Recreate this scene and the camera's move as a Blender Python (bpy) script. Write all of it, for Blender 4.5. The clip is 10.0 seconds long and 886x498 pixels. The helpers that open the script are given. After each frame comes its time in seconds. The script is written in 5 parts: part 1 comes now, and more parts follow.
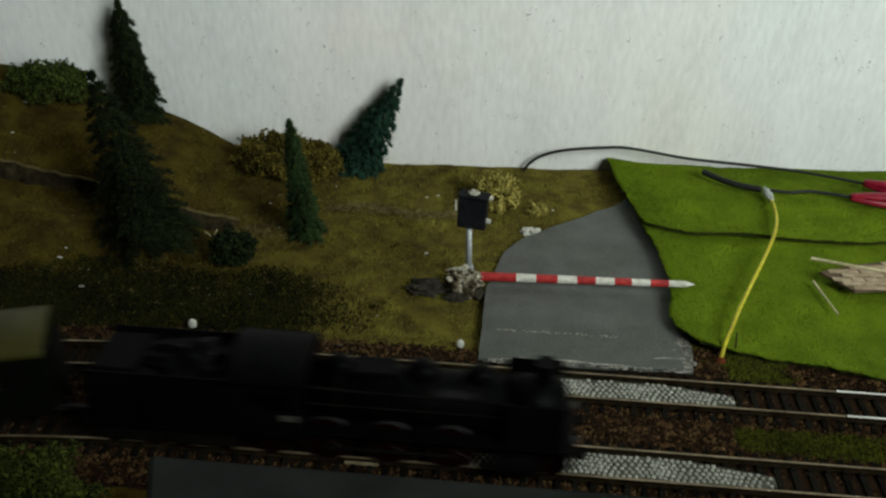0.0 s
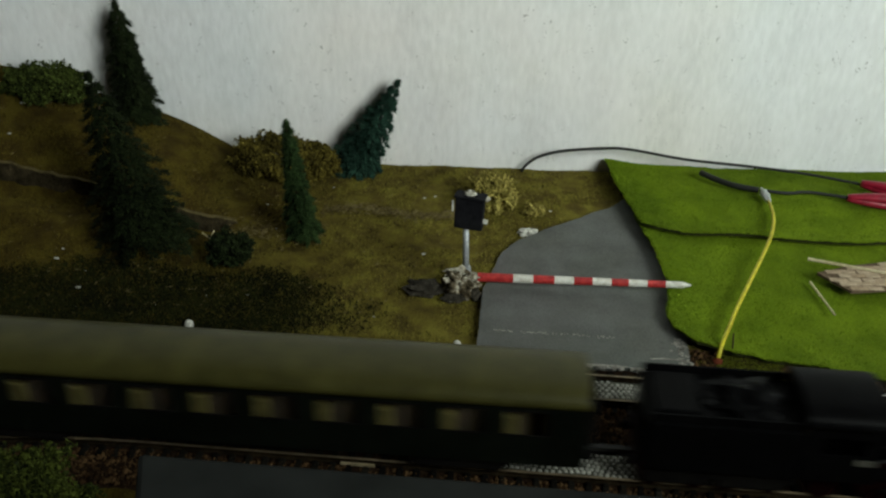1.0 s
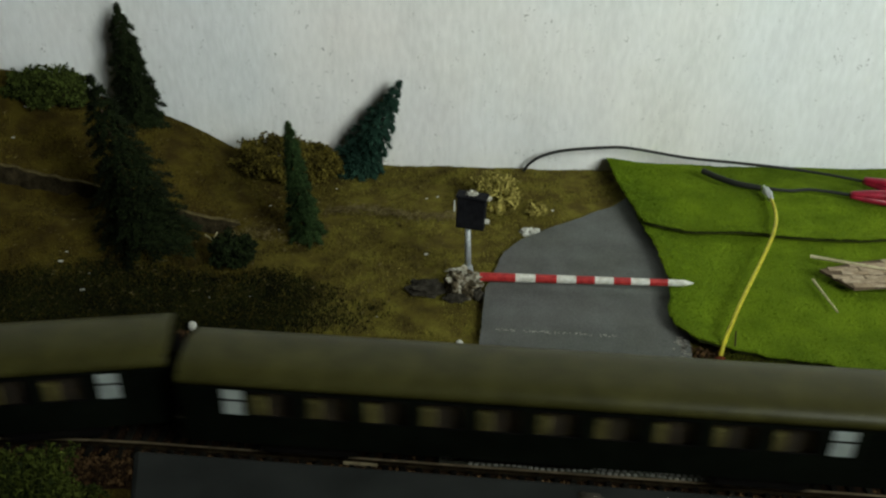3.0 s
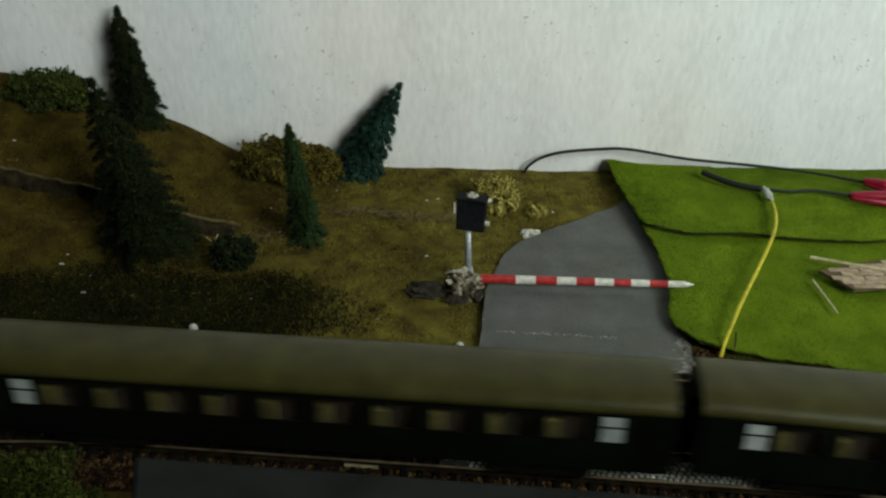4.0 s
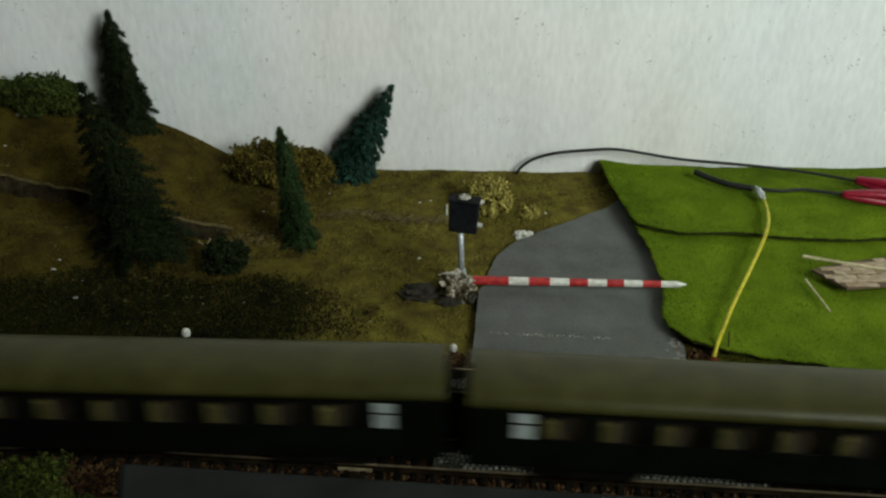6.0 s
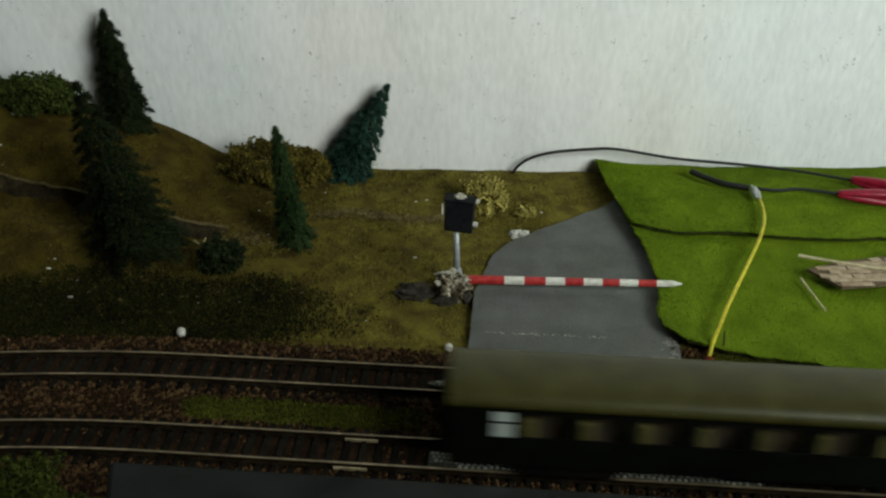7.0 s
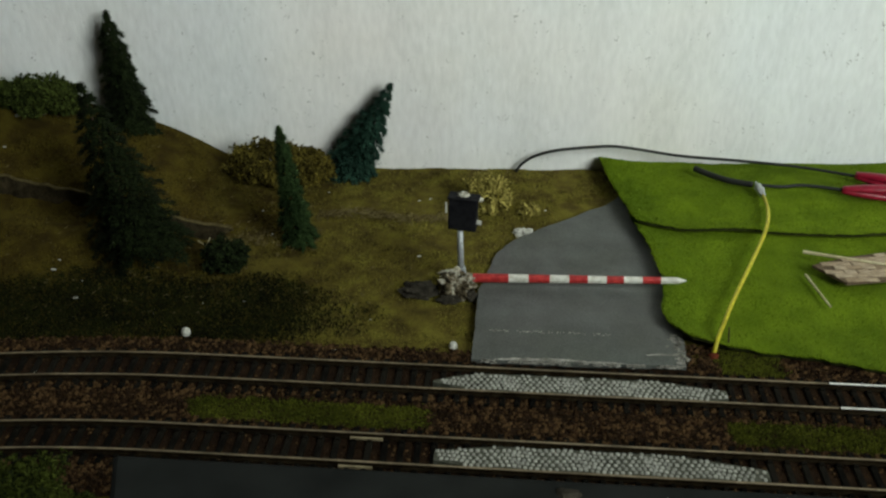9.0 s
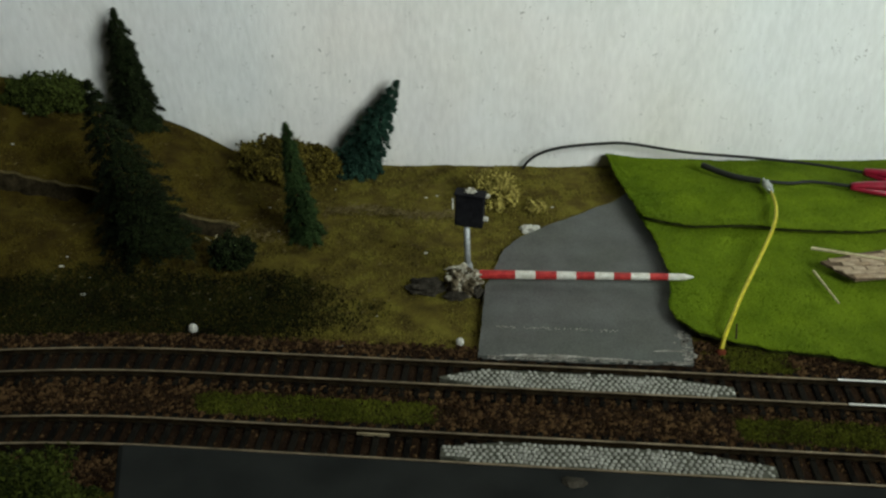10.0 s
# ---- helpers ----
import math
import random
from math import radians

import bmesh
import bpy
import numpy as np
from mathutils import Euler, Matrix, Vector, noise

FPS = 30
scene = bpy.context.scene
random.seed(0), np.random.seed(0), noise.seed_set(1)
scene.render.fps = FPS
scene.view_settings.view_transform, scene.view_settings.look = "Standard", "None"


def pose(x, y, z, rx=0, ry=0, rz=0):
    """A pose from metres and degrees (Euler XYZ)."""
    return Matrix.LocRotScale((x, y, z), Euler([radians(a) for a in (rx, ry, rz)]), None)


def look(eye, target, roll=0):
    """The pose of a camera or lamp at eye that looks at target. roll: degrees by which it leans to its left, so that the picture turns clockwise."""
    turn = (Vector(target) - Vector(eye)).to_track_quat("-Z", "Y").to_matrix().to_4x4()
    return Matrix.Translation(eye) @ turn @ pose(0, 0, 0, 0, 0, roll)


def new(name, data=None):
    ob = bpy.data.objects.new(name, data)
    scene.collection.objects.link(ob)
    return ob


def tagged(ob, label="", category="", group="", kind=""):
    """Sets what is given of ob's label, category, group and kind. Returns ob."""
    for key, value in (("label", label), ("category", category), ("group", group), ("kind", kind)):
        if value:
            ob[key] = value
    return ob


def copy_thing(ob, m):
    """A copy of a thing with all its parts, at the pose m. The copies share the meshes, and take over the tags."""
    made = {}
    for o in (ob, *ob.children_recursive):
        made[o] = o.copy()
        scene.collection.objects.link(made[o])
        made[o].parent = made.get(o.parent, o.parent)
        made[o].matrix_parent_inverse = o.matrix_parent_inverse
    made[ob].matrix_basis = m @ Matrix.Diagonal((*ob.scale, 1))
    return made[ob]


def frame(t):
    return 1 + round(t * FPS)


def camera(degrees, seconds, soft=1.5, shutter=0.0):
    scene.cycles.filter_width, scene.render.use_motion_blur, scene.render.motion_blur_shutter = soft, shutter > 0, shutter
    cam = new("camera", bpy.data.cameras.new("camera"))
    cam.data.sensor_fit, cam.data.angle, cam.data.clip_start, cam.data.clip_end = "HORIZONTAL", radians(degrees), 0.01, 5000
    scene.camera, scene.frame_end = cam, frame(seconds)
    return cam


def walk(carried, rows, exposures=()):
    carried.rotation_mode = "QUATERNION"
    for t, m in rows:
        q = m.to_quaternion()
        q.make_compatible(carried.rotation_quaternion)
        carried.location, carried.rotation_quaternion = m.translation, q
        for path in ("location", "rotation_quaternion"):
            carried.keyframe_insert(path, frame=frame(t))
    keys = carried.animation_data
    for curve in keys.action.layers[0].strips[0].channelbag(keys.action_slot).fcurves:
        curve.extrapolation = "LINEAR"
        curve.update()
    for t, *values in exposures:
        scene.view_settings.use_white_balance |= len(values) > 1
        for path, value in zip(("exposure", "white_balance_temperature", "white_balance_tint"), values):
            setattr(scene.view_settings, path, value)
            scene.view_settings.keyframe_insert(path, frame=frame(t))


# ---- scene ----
cam = camera(51.3, 10.0, soft=2.3, shutter=0.7)


def eye(t, dp, roll, yaw, x, y, z):
    return (t, pose(x, y, 0.26 + z, 0, 0, yaw) @ pose(0, 0, 0, 60 + dp) @ pose(0, 0, 0, 0, 0, roll))


walk(cam, [eye(*r) for r in (
    (0, -0.332, 1.553, -0.228, -0.0059, 0.0016, 0.0007),
    (0.5, -0.400, 1.496, 0.001, -0.0051, 0.0015, 0.0007),
    (1, -0.230, 1.557, -0.280, -0.0047, 0.0015, 0.0003),
    (1.5, -0.287, 1.367, -0.385, -0.0051, 0.0013, 0.0012),
    (2, -0.311, 1.464, -0.527, -0.0039, 0.0017, 0.0005),
    (2.5, -0.208, 1.173, -0.120, -0.0032, 0.0009, 0.0002),
    (4, -0.139, 0.748, 0.203, -0.0025, 0.0002, 0.0013),
    (4.5, -0.140, 0.576, 0.145, -0.0024, 0.0006, 0.0025),
    (5, -0.031, 0.502, -0.092, -0.0020, 0.0004, 0.0008),
    (5.5, -0.017, 0.405, -0.094, -0.0016, 0.0005, 0.0012),
    (7, -0.033, 0.545, -0.321, -0.0003, 0.0006, 0.0009),
    (7.5, -0.082, 0.028, -0.263, 0.0004, 0.0007, 0.0003),
    (8, -0.046, 0.138, -0.368, -0.0004, 0.0005, -0.0001),
    (8.5, 0.009, 0.007, -0.115, -0.0003, 0.0002, 0.0001),
    (9, 0.000, 0.000, -0.000, -0.0000, -0.0000, -0.0000),
    (9.5, 0.070, 0.028, 0.038, 0.0004, -0.0002, -0.0010),
    (10, -0.049, -0.303, 0.521, 0.0003, -0.0004, -0.0014)
)])

# ---- world, sun, lights ----
world = bpy.data.worlds.new("sky")
scene.world = world
world.use_nodes = True
wn = world.node_tree
sky = wn.nodes.new("ShaderNodeTexSky")
sky.sky_type, sky.sun_disc = "NISHITA", False
sky.sun_elevation, sky.sun_rotation = radians(35), radians(200)
wn.links.new(sky.outputs[0], wn.nodes["Background"].inputs[0])
wn.nodes["Background"].inputs[1].default_value = 0.05

WIN = (-0.90, -0.05, 0.28, 0.92)          # window opening in the right wall: y0, y1, z0, z1
XR = 0.70                                 # inner face of the right wall
lamp = bpy.data.lights.new("window_daylight", "AREA")
lamp.shape, lamp.size, lamp.size_y = "RECTANGLE", WIN[3] - WIN[2] - 0.1, WIN[1] - WIN[0] - 0.1
lamp.energy, lamp.color = 15.9, (0.91, 1.0, 0.92)
lo = new("window_daylight", lamp)
lo.matrix_world = look((XR + 0.03, (WIN[0] + WIN[1]) / 2, (WIN[2] + WIN[3]) / 2), (0.42, 0.50, 0.1))
scene.view_settings.exposure = 0.0


# ---- materials ----
def material(name, c1, c2, scale=300.0, rough=0.8, bump=0.3, depth=0.0005, metal=0.0, fine=4.0, c3=None, island=False, per_object=0.0, stretch=(1, 1, 1), lo_hi=(0.35, 0.65)):
    """Two-scale mottled surface: broad patches between c1 and c2, fine grain on top, a bump from the grain."""
    m = bpy.data.materials.new(name)
    m.use_nodes = True
    nt = m.node_tree
    n, l = nt.nodes, nt.links
    b = n["Principled BSDF"]
    tc = n.new("ShaderNodeTexCoord")
    mp = n.new("ShaderNodeMapping")
    mp.inputs["Scale"].default_value = stretch
    l.new(tc.outputs["Object"], mp.inputs[0])
    broad = n.new("ShaderNodeTexNoise")
    broad.inputs["Scale"].default_value, broad.inputs["Detail"].default_value = scale / fine, 4
    grain = n.new("ShaderNodeTexNoise")
    grain.inputs["Scale"].default_value, grain.inputs["Detail"].default_value = scale, 6
    for t in (broad, grain):
        l.new(mp.outputs[0], t.inputs["Vector"])
    ramp = n.new("ShaderNodeValToRGB")
    ramp.color_ramp.elements[0].position, ramp.color_ramp.elements[1].position = lo_hi
    ramp.color_ramp.elements[0].color, ramp.color_ramp.elements[1].color = (*c1, 1), (*c2, 1)
    if c3:
        e = ramp.color_ramp.elements.new((lo_hi[0] + lo_hi[1]) / 2)
        e.color = (*c3, 1)
    source = broad.outputs["Fac"]
    if island or per_object:
        mixf = n.new("ShaderNodeMath")
        mixf.operation = "MULTIPLY_ADD"
        src = n.new("ShaderNodeNewGeometry").outputs["Random Per Island"] if island else n.new("ShaderNodeObjectInfo").outputs["Random"]
        sub = n.new("ShaderNodeMath")
        sub.operation = "SUBTRACT"
        l.new(src, sub.inputs[0])
        sub.inputs[1].default_value = 0.5
        l.new(sub.outputs[0], mixf.inputs[0])
        mixf.inputs[1].default_value = 0.5 if island else per_object
        l.new(broad.outputs["Fac"], mixf.inputs[2])
        source = mixf.outputs[0]
    l.new(source, ramp.inputs[0])
    mul = n.new("ShaderNodeMixRGB")
    mul.blend_type = "OVERLAY"
    mul.inputs[0].default_value = 0.55
    l.new(ramp.outputs[0], mul.inputs[1])
    l.new(grain.outputs["Fac"], mul.inputs[2])
    l.new(mul.outputs[0], b.inputs["Base Color"])
    b.inputs["Roughness"].default_value, b.inputs["Metallic"].default_value = rough, metal
    b.inputs["Specular IOR Level"].default_value = 0.1 if rough > 0.85 else 0.4
    if bump:
        bp = n.new("ShaderNodeBump")
        bp.inputs["Strength"].default_value, bp.inputs["Distance"].default_value = bump, depth
        l.new(grain.outputs["Fac"], bp.inputs["Height"])
        l.new(bp.outputs[0], b.inputs["Normal"])
    return m


M = {}
M["plaster"] = material("white_plaster", (0.77, 0.77, 0.765), (0.85, 0.85, 0.845), 300, 0.9, 0.45, 0.0005, fine=12, stretch=(1.0, 1, 0.36))
M["room"] = material("room_paint", (0.11, 0.10, 0.09), (0.14, 0.125, 0.11), 60, 0.9, 0.2)
M["ceiling"] = material("ceiling_paint", (0.22, 0.215, 0.21), (0.26, 0.255, 0.25), 60, 0.9, 0.2)
M["boards"] = material("floor_boards", (0.10, 0.06, 0.035), (0.16, 0.10, 0.06), 30, 0.5, 0.2, stretch=(0.2, 1, 1))
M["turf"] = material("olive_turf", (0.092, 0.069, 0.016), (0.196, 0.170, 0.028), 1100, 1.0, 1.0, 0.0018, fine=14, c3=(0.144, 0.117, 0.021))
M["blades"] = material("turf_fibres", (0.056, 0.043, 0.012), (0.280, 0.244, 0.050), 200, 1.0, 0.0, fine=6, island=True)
M["matgreen"] = material("bright_grass_mat", (0.092, 0.150, 0.006), (0.140, 0.216, 0.010), 1400, 1.0, 0.9, 0.001, fine=25)
M["matfibre"] = material("bright_grass_fibres", (0.078, 0.136, 0.005), (0.170, 0.250, 0.012), 150, 0.95, 0.0, fine=5, island=True)
M["backing"] = material("mat_backing", (0.022, 0.026, 0.006), (0.04, 0.046, 0.011), 500, 1.0, 0.4)
M["asphalt"] = material("asphalt_card", (0.112, 0.116, 0.109), (0.134, 0.138, 0.130), 1500, 0.9, 0.5, 0.0004, fine=18)
M["chalk"] = material("worn_pale_edge", (0.20, 0.19, 0.165), (0.42, 0.40, 0.36), 700, 0.95, 0.5)
M["ballast"] = material("brown_ballast", (0.017, 0.009, 0.004), (0.092, 0.052, 0.022), 300, 0.95, 0.0, fine=3, island=True, c3=(0.044, 0.022, 0.009))
M["sleeper"] = material("dark_sleeper", (0.005, 0.0044, 0.0034), (0.013, 0.0115, 0.0085), 600, 0.9, 0.3, per_object=0.5)
M["rust"] = material("weathered_rail", (0.010, 0.0065, 0.003), (0.026, 0.018, 0.009), 700, 0.9, 0.3, metal=0.1)
M["dullrail"] = material("dull_tan_rail", (0.13, 0.098, 0.056), (0.26, 0.20, 0.122), 200, 0.45, 0.2, metal=0.3)
M["joiner"] = material("tan_joiner", (0.26, 0.21, 0.12), (0.38, 0.31, 0.19), 300, 0.5, 0.2, metal=0.2)
M["rail"] = material("polished_rail", (0.72, 0.71, 0.68), (0.85, 0.84, 0.82), 120, 0.25, 0.1, metal=1.0)
M["cobble"] = material("pale_cobble", (0.31, 0.307, 0.275), (0.45, 0.445, 0.40), 900, 0.85, 0.3, per_object=0.5)
M["joint"] = material("cobble_joint", (0.060, 0.061, 0.046), (0.11, 0.112, 0.088), 900, 0.95, 0.3)
M["roof"] = material("coach_roof_grey", (0.040, 0.037, 0.009), (0.050, 0.046, 0.012), 90, 0.42, 0.05, fine=4)
M["coach"] = material("dark_green_coach", (0.0028, 0.0040, 0.0027), (0.0042, 0.0058, 0.0038), 120, 0.5, 0.1)
M["black"] = material("loco_black", (0.0018, 0.0018, 0.0020), (0.0030, 0.0030, 0.0033), 200, 0.40, 0.04)
M["chassis"] = material("underframe_black", (0.004, 0.0035, 0.0035), (0.008, 0.007, 0.006), 300, 0.9, 0.3)
M["red"] = material("wheel_red", (0.0055, 0.0010, 0.0010), (0.009, 0.0013, 0.0013), 300, 0.5, 0.1)
M["darksteel"] = material("dull_dark_steel", (0.012, 0.012, 0.012), (0.02, 0.02, 0.02), 300, 0.7, 0.1)
M["brass"] = material("brass_plate", (0.06, 0.06, 0.05), (0.10, 0.097, 0.08), 300, 0.5, 0.1)
M["steel"] = material("grey_steel", (0.33, 0.35, 0.37), (0.46, 0.48, 0.50), 500, 0.45, 0.2, metal=0.3)
M["cream"] = material("cream_seat", (0.050, 0.042, 0.014), (0.072, 0.061, 0.020), 300, 0.9, 0.1)
M["panel"] = material("dark_brown_panel", (0.020, 0.013, 0.007), (0.032, 0.020, 0.011), 300, 0.8, 0.1)
M["milk"] = material("milk_glass", (0.34, 0.38, 0.37), (0.42, 0.46, 0.45), 200, 0.4, 0.05)
M["boomred"] = material("signal_red", (0.33, 0.012, 0.014), (0.50, 0.035, 0.030), 1600, 0.5, 0.3, fine=5)
M["boomwhite"] = material("signal_white", (0.56, 0.54, 0.47), (0.76, 0.75, 0.70), 1600, 0.5, 0.3, fine=5)
M["box"] = material("signal_black", (0.008, 0.008, 0.010), (0.014, 0.014, 0.016), 600, 0.55, 0.2)
M["rubble"] = material("mottled_plaster", (0.040, 0.032, 0.018), (0.46, 0.43, 0.35), 420, 0.95, 0.9, 0.001, fine=1.6, c3=(0.14, 0.11, 0.07), lo_hi=(0.38, 0.66))
M["rock"] = material("dark_rock", (0.022, 0.019, 0.014), (0.055, 0.048, 0.037), 500, 0.9, 0.9, 0.001, fine=3)
M["white"] = material("white_chip", (0.46, 0.45, 0.40), (0.60, 0.59, 0.54), 800, 0.8, 0.5)
M["needle_dark"] = material("dark_needles", (0.006, 0.0095, 0.003), (0.018, 0.028, 0.008), 150, 0.9, 0.0, fine=3, island=True)
M["needle_blue"] = material("bluish_needles", (0.008, 0.026, 0.017), (0.026, 0.066, 0.045), 150, 0.9, 0.0, fine=3, island=True)
M["needle_green"] = material("green_needles", (0.012, 0.026, 0.007), (0.034, 0.062, 0.018), 150, 0.9, 0.0, fine=3, island=True)
M["leaf_olive"] = material("olive_foam_leaves", (0.040, 0.032, 0.006), (0.145, 0.115, 0.020), 150, 0.95, 0.0, fine=3, island=True)
M["leaf_yellow"] = material("yellow_lichen", (0.16, 0.135, 0.030), (0.46, 0.39, 0.11), 200, 0.95, 0.0, fine=3, island=True)
M["leaf_green"] = material("green_foam_leaves", (0.018, 0.026, 0.005), (0.056, 0.074, 0.014), 150, 0.95, 0.0, fine=3, island=True)
M["bark"] = material("bark_brown", (0.035, 0.024, 0.015), (0.08, 0.055, 0.035), 500, 0.95, 0.5)
M["wire_black"] = material("black_cable", (0.006, 0.0065, 0.006), (0.011, 0.012, 0.011), 200, 0.6, 0.05)
M["wire_yellow"] = material("yellow_cable", (0.50, 0.43, 0.015), (0.60, 0.52, 0.03), 200, 0.45, 0.05)
M["clip_red"] = material("red_rubber", (0.21, 0.005, 0.020), (0.28, 0.009, 0.030), 200, 0.35, 0.05)
M["tin"] = material("solder_tape", (0.40, 0.42, 0.42), (0.62, 0.64, 0.64), 600, 0.4, 0.4, metal=0.3)
M["card"] = material("stone_print_card", (0.30, 0.22, 0.14), (0.42, 0.33, 0.23), 500, 0.85, 0.4, fine=4, per_object=0.5)
M["cardbase"] = material("card_joint", (0.10, 0.07, 0.045), (0.14, 0.10, 0.065), 500, 0.9, 0.3)
M["straw"] = material("straw", (0.42, 0.36, 0.20), (0.58, 0.52, 0.34), 400, 0.8, 0.3)
M["greysheet"] = material("grey_roof_sheet", (0.010, 0.011, 0.0105), (0.016, 0.017, 0.016), 150, 0.9, 0.2, fine=5)
M["wood"] = material("pine_frame", (0.34, 0.24, 0.13), (0.44, 0.32, 0.19), 120, 0.6, 0.3, stretch=(1, 1, 0.2))
M["soil"] = material("brown_soil", (0.014, 0.007, 0.0035), (0.032, 0.017, 0.008), 900, 1.0, 0.8, 0.001, fine=10)

def speckle(m, scale, size, colour):
    """Sparse small pits and stains over a surface."""
    nt = m.node_tree
    n, l = nt.nodes, nt.links
    b = n["Principled BSDF"]
    old = b.inputs["Base Color"].links[0].from_socket
    tc, vo, rp = n.new("ShaderNodeTexCoord"), n.new("ShaderNodeTexVoronoi"), n.new("ShaderNodeMapRange")
    vo.inputs["Scale"].default_value = scale
    no = n.new("ShaderNodeTexNoise")
    no.inputs["Scale"].default_value, no.inputs["Detail"].default_value = scale * 3, 3
    ad = n.new("ShaderNodeMixRGB")
    ad.blend_type, ad.inputs[0].default_value = "ADD", 0.02
    l.new(tc.outputs["Object"], no.inputs["Vector"])
    l.new(tc.outputs["Object"], ad.inputs[1])
    l.new(no.outputs["Color"], ad.inputs[2])
    l.new(ad.outputs[0], vo.inputs["Vector"])
    mul = n.new("ShaderNodeMath")
    mul.operation = "MULTIPLY_ADD"
    l.new(vo.outputs["Color"], mul.inputs[0])
    mul.inputs[1].default_value, mul.inputs[2].default_value = size * 1.5, -size * 0.6
    rp.inputs["To Min"].default_value, rp.inputs["To Max"].default_value = 0.75, 0.0
    sub = n.new("ShaderNodeMath")
    sub.operation = "SUBTRACT"
    l.new(vo.outputs["Distance"], sub.inputs[0])
    l.new(mul.outputs[0], sub.inputs[1])
    rp.inputs["From Min"].default_value, rp.inputs["From Max"].default_value = -0.02, 0.05
    l.new(sub.outputs[0], rp.inputs["Value"])
    mx = n.new("ShaderNodeMixRGB")
    l.new(rp.outputs[0], mx.inputs[0])
    l.new(old, mx.inputs[1])
    mx.inputs[2].default_value = (*colour, 1)
    tint, tn = n.new("ShaderNodeMixRGB"), n.new("ShaderNodeTexNoise")
    tn.inputs["Scale"].default_value = 9.0
    tint.blend_type, tint.inputs[0].default_value = "SOFT_LIGHT", 0.10
    l.new(tc.outputs["Object"], tn.inputs["Vector"])
    l.new(mx.outputs[0], tint.inputs[1])
    l.new(tn.outputs["Color"], tint.inputs[2])
    l.new(tint.outputs[0], b.inputs["Base Color"])


speckle(M["plaster"], 125.0, 0.20, (0.27, 0.26, 0.25))
speckle(M["asphalt"], 700.0, 0.30, (0.20, 0.20, 0.19))

def dim_left_turf(m, tint):
    """Browner left-hill turf, with the dimmer light there put into its colour; patchy edge."""
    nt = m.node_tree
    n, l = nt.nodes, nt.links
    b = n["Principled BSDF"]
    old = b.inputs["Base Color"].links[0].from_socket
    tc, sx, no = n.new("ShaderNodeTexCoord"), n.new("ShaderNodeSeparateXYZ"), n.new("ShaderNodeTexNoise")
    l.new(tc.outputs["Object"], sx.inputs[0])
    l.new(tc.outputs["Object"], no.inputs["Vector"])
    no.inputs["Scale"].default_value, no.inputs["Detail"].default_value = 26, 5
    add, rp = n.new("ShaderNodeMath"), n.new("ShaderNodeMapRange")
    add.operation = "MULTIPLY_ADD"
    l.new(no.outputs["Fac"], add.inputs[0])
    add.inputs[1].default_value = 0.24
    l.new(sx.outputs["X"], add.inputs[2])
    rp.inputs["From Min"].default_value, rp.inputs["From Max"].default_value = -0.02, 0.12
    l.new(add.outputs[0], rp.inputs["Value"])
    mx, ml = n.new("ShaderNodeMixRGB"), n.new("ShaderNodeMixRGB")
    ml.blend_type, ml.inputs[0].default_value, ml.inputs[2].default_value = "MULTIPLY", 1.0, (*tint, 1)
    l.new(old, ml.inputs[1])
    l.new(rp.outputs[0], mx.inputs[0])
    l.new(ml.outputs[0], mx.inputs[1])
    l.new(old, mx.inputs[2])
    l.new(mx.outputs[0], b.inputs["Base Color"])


# same left-hill dimming in the colour of turf and fibres
dim_left_turf(M["turf"], (0.46, 0.40, 0.32))
dim_left_turf(M["blades"], (0.46, 0.40, 0.32))

def aged(m, scale, warm, cool):
    """Faint broad discoloration of old paint."""
    nt = m.node_tree
    n, l = nt.nodes, nt.links
    b = n["Principled BSDF"]
    old = b.inputs["Base Color"].links[0].from_socket
    tc, no, rp, mx = n.new("ShaderNodeTexCoord"), n.new("ShaderNodeTexNoise"), n.new("ShaderNodeValToRGB"), n.new("ShaderNodeMixRGB")
    l.new(tc.outputs["Object"], no.inputs["Vector"])
    no.inputs["Scale"].default_value, no.inputs["Detail"].default_value = scale, 3
    rp.color_ramp.elements[0].position, rp.color_ramp.elements[1].position = 0.38, 0.62
    rp.color_ramp.elements[0].color, rp.color_ramp.elements[1].color = (*warm, 1), (*cool, 1)
    mx.blend_type, mx.inputs[0].default_value = "MULTIPLY", 1.0
    l.new(no.outputs["Fac"], rp.inputs[0])
    l.new(old, mx.inputs[1])
    l.new(rp.outputs[0], mx.inputs[2])
    l.new(mx.outputs[0], b.inputs["Base Color"])


aged(M["plaster"], 5.5, (1.0, 0.97, 0.945), (0.965, 0.98, 1.0))
aged(M["matgreen"], 16.0, (0.95, 0.94, 0.95), (1.22, 1.18, 1.1))
aged(M["matfibre"], 16.0, (0.95, 0.94, 0.95), (1.22, 1.18, 1.1))
aged(M["asphalt"], 30.0, (0.86, 0.86, 0.84), (1.04, 1.04, 1.06))

for key in ("black", "chassis", "coach", "red", "box", "sleeper", "rust", "greysheet"):
    M[key].node_tree.nodes["Principled BSDF"].inputs["Specular IOR Level"].default_value = 0.05
M["black"].node_tree.nodes["Principled BSDF"].inputs["Specular IOR Level"].default_value = 0.03
M["roof"].node_tree.nodes["Principled BSDF"].inputs["Specular IOR Level"].default_value = 0.22

glass = bpy.data.materials.new("window_glass")
glass.use_nodes = True
gb = glass.node_tree.nodes["Principled BSDF"]
gb.inputs["Transmission Weight"].default_value, gb.inputs["Roughness"].default_value, gb.inputs["IOR"].default_value = 1.0, 0.02, 1.2
M["glass"] = glass


# ---- building helpers ----
def mesh_from(bm, name):
    me = bpy.data.meshes.new(name)
    bm.to_mesh(me)
    bm.free()
    return me


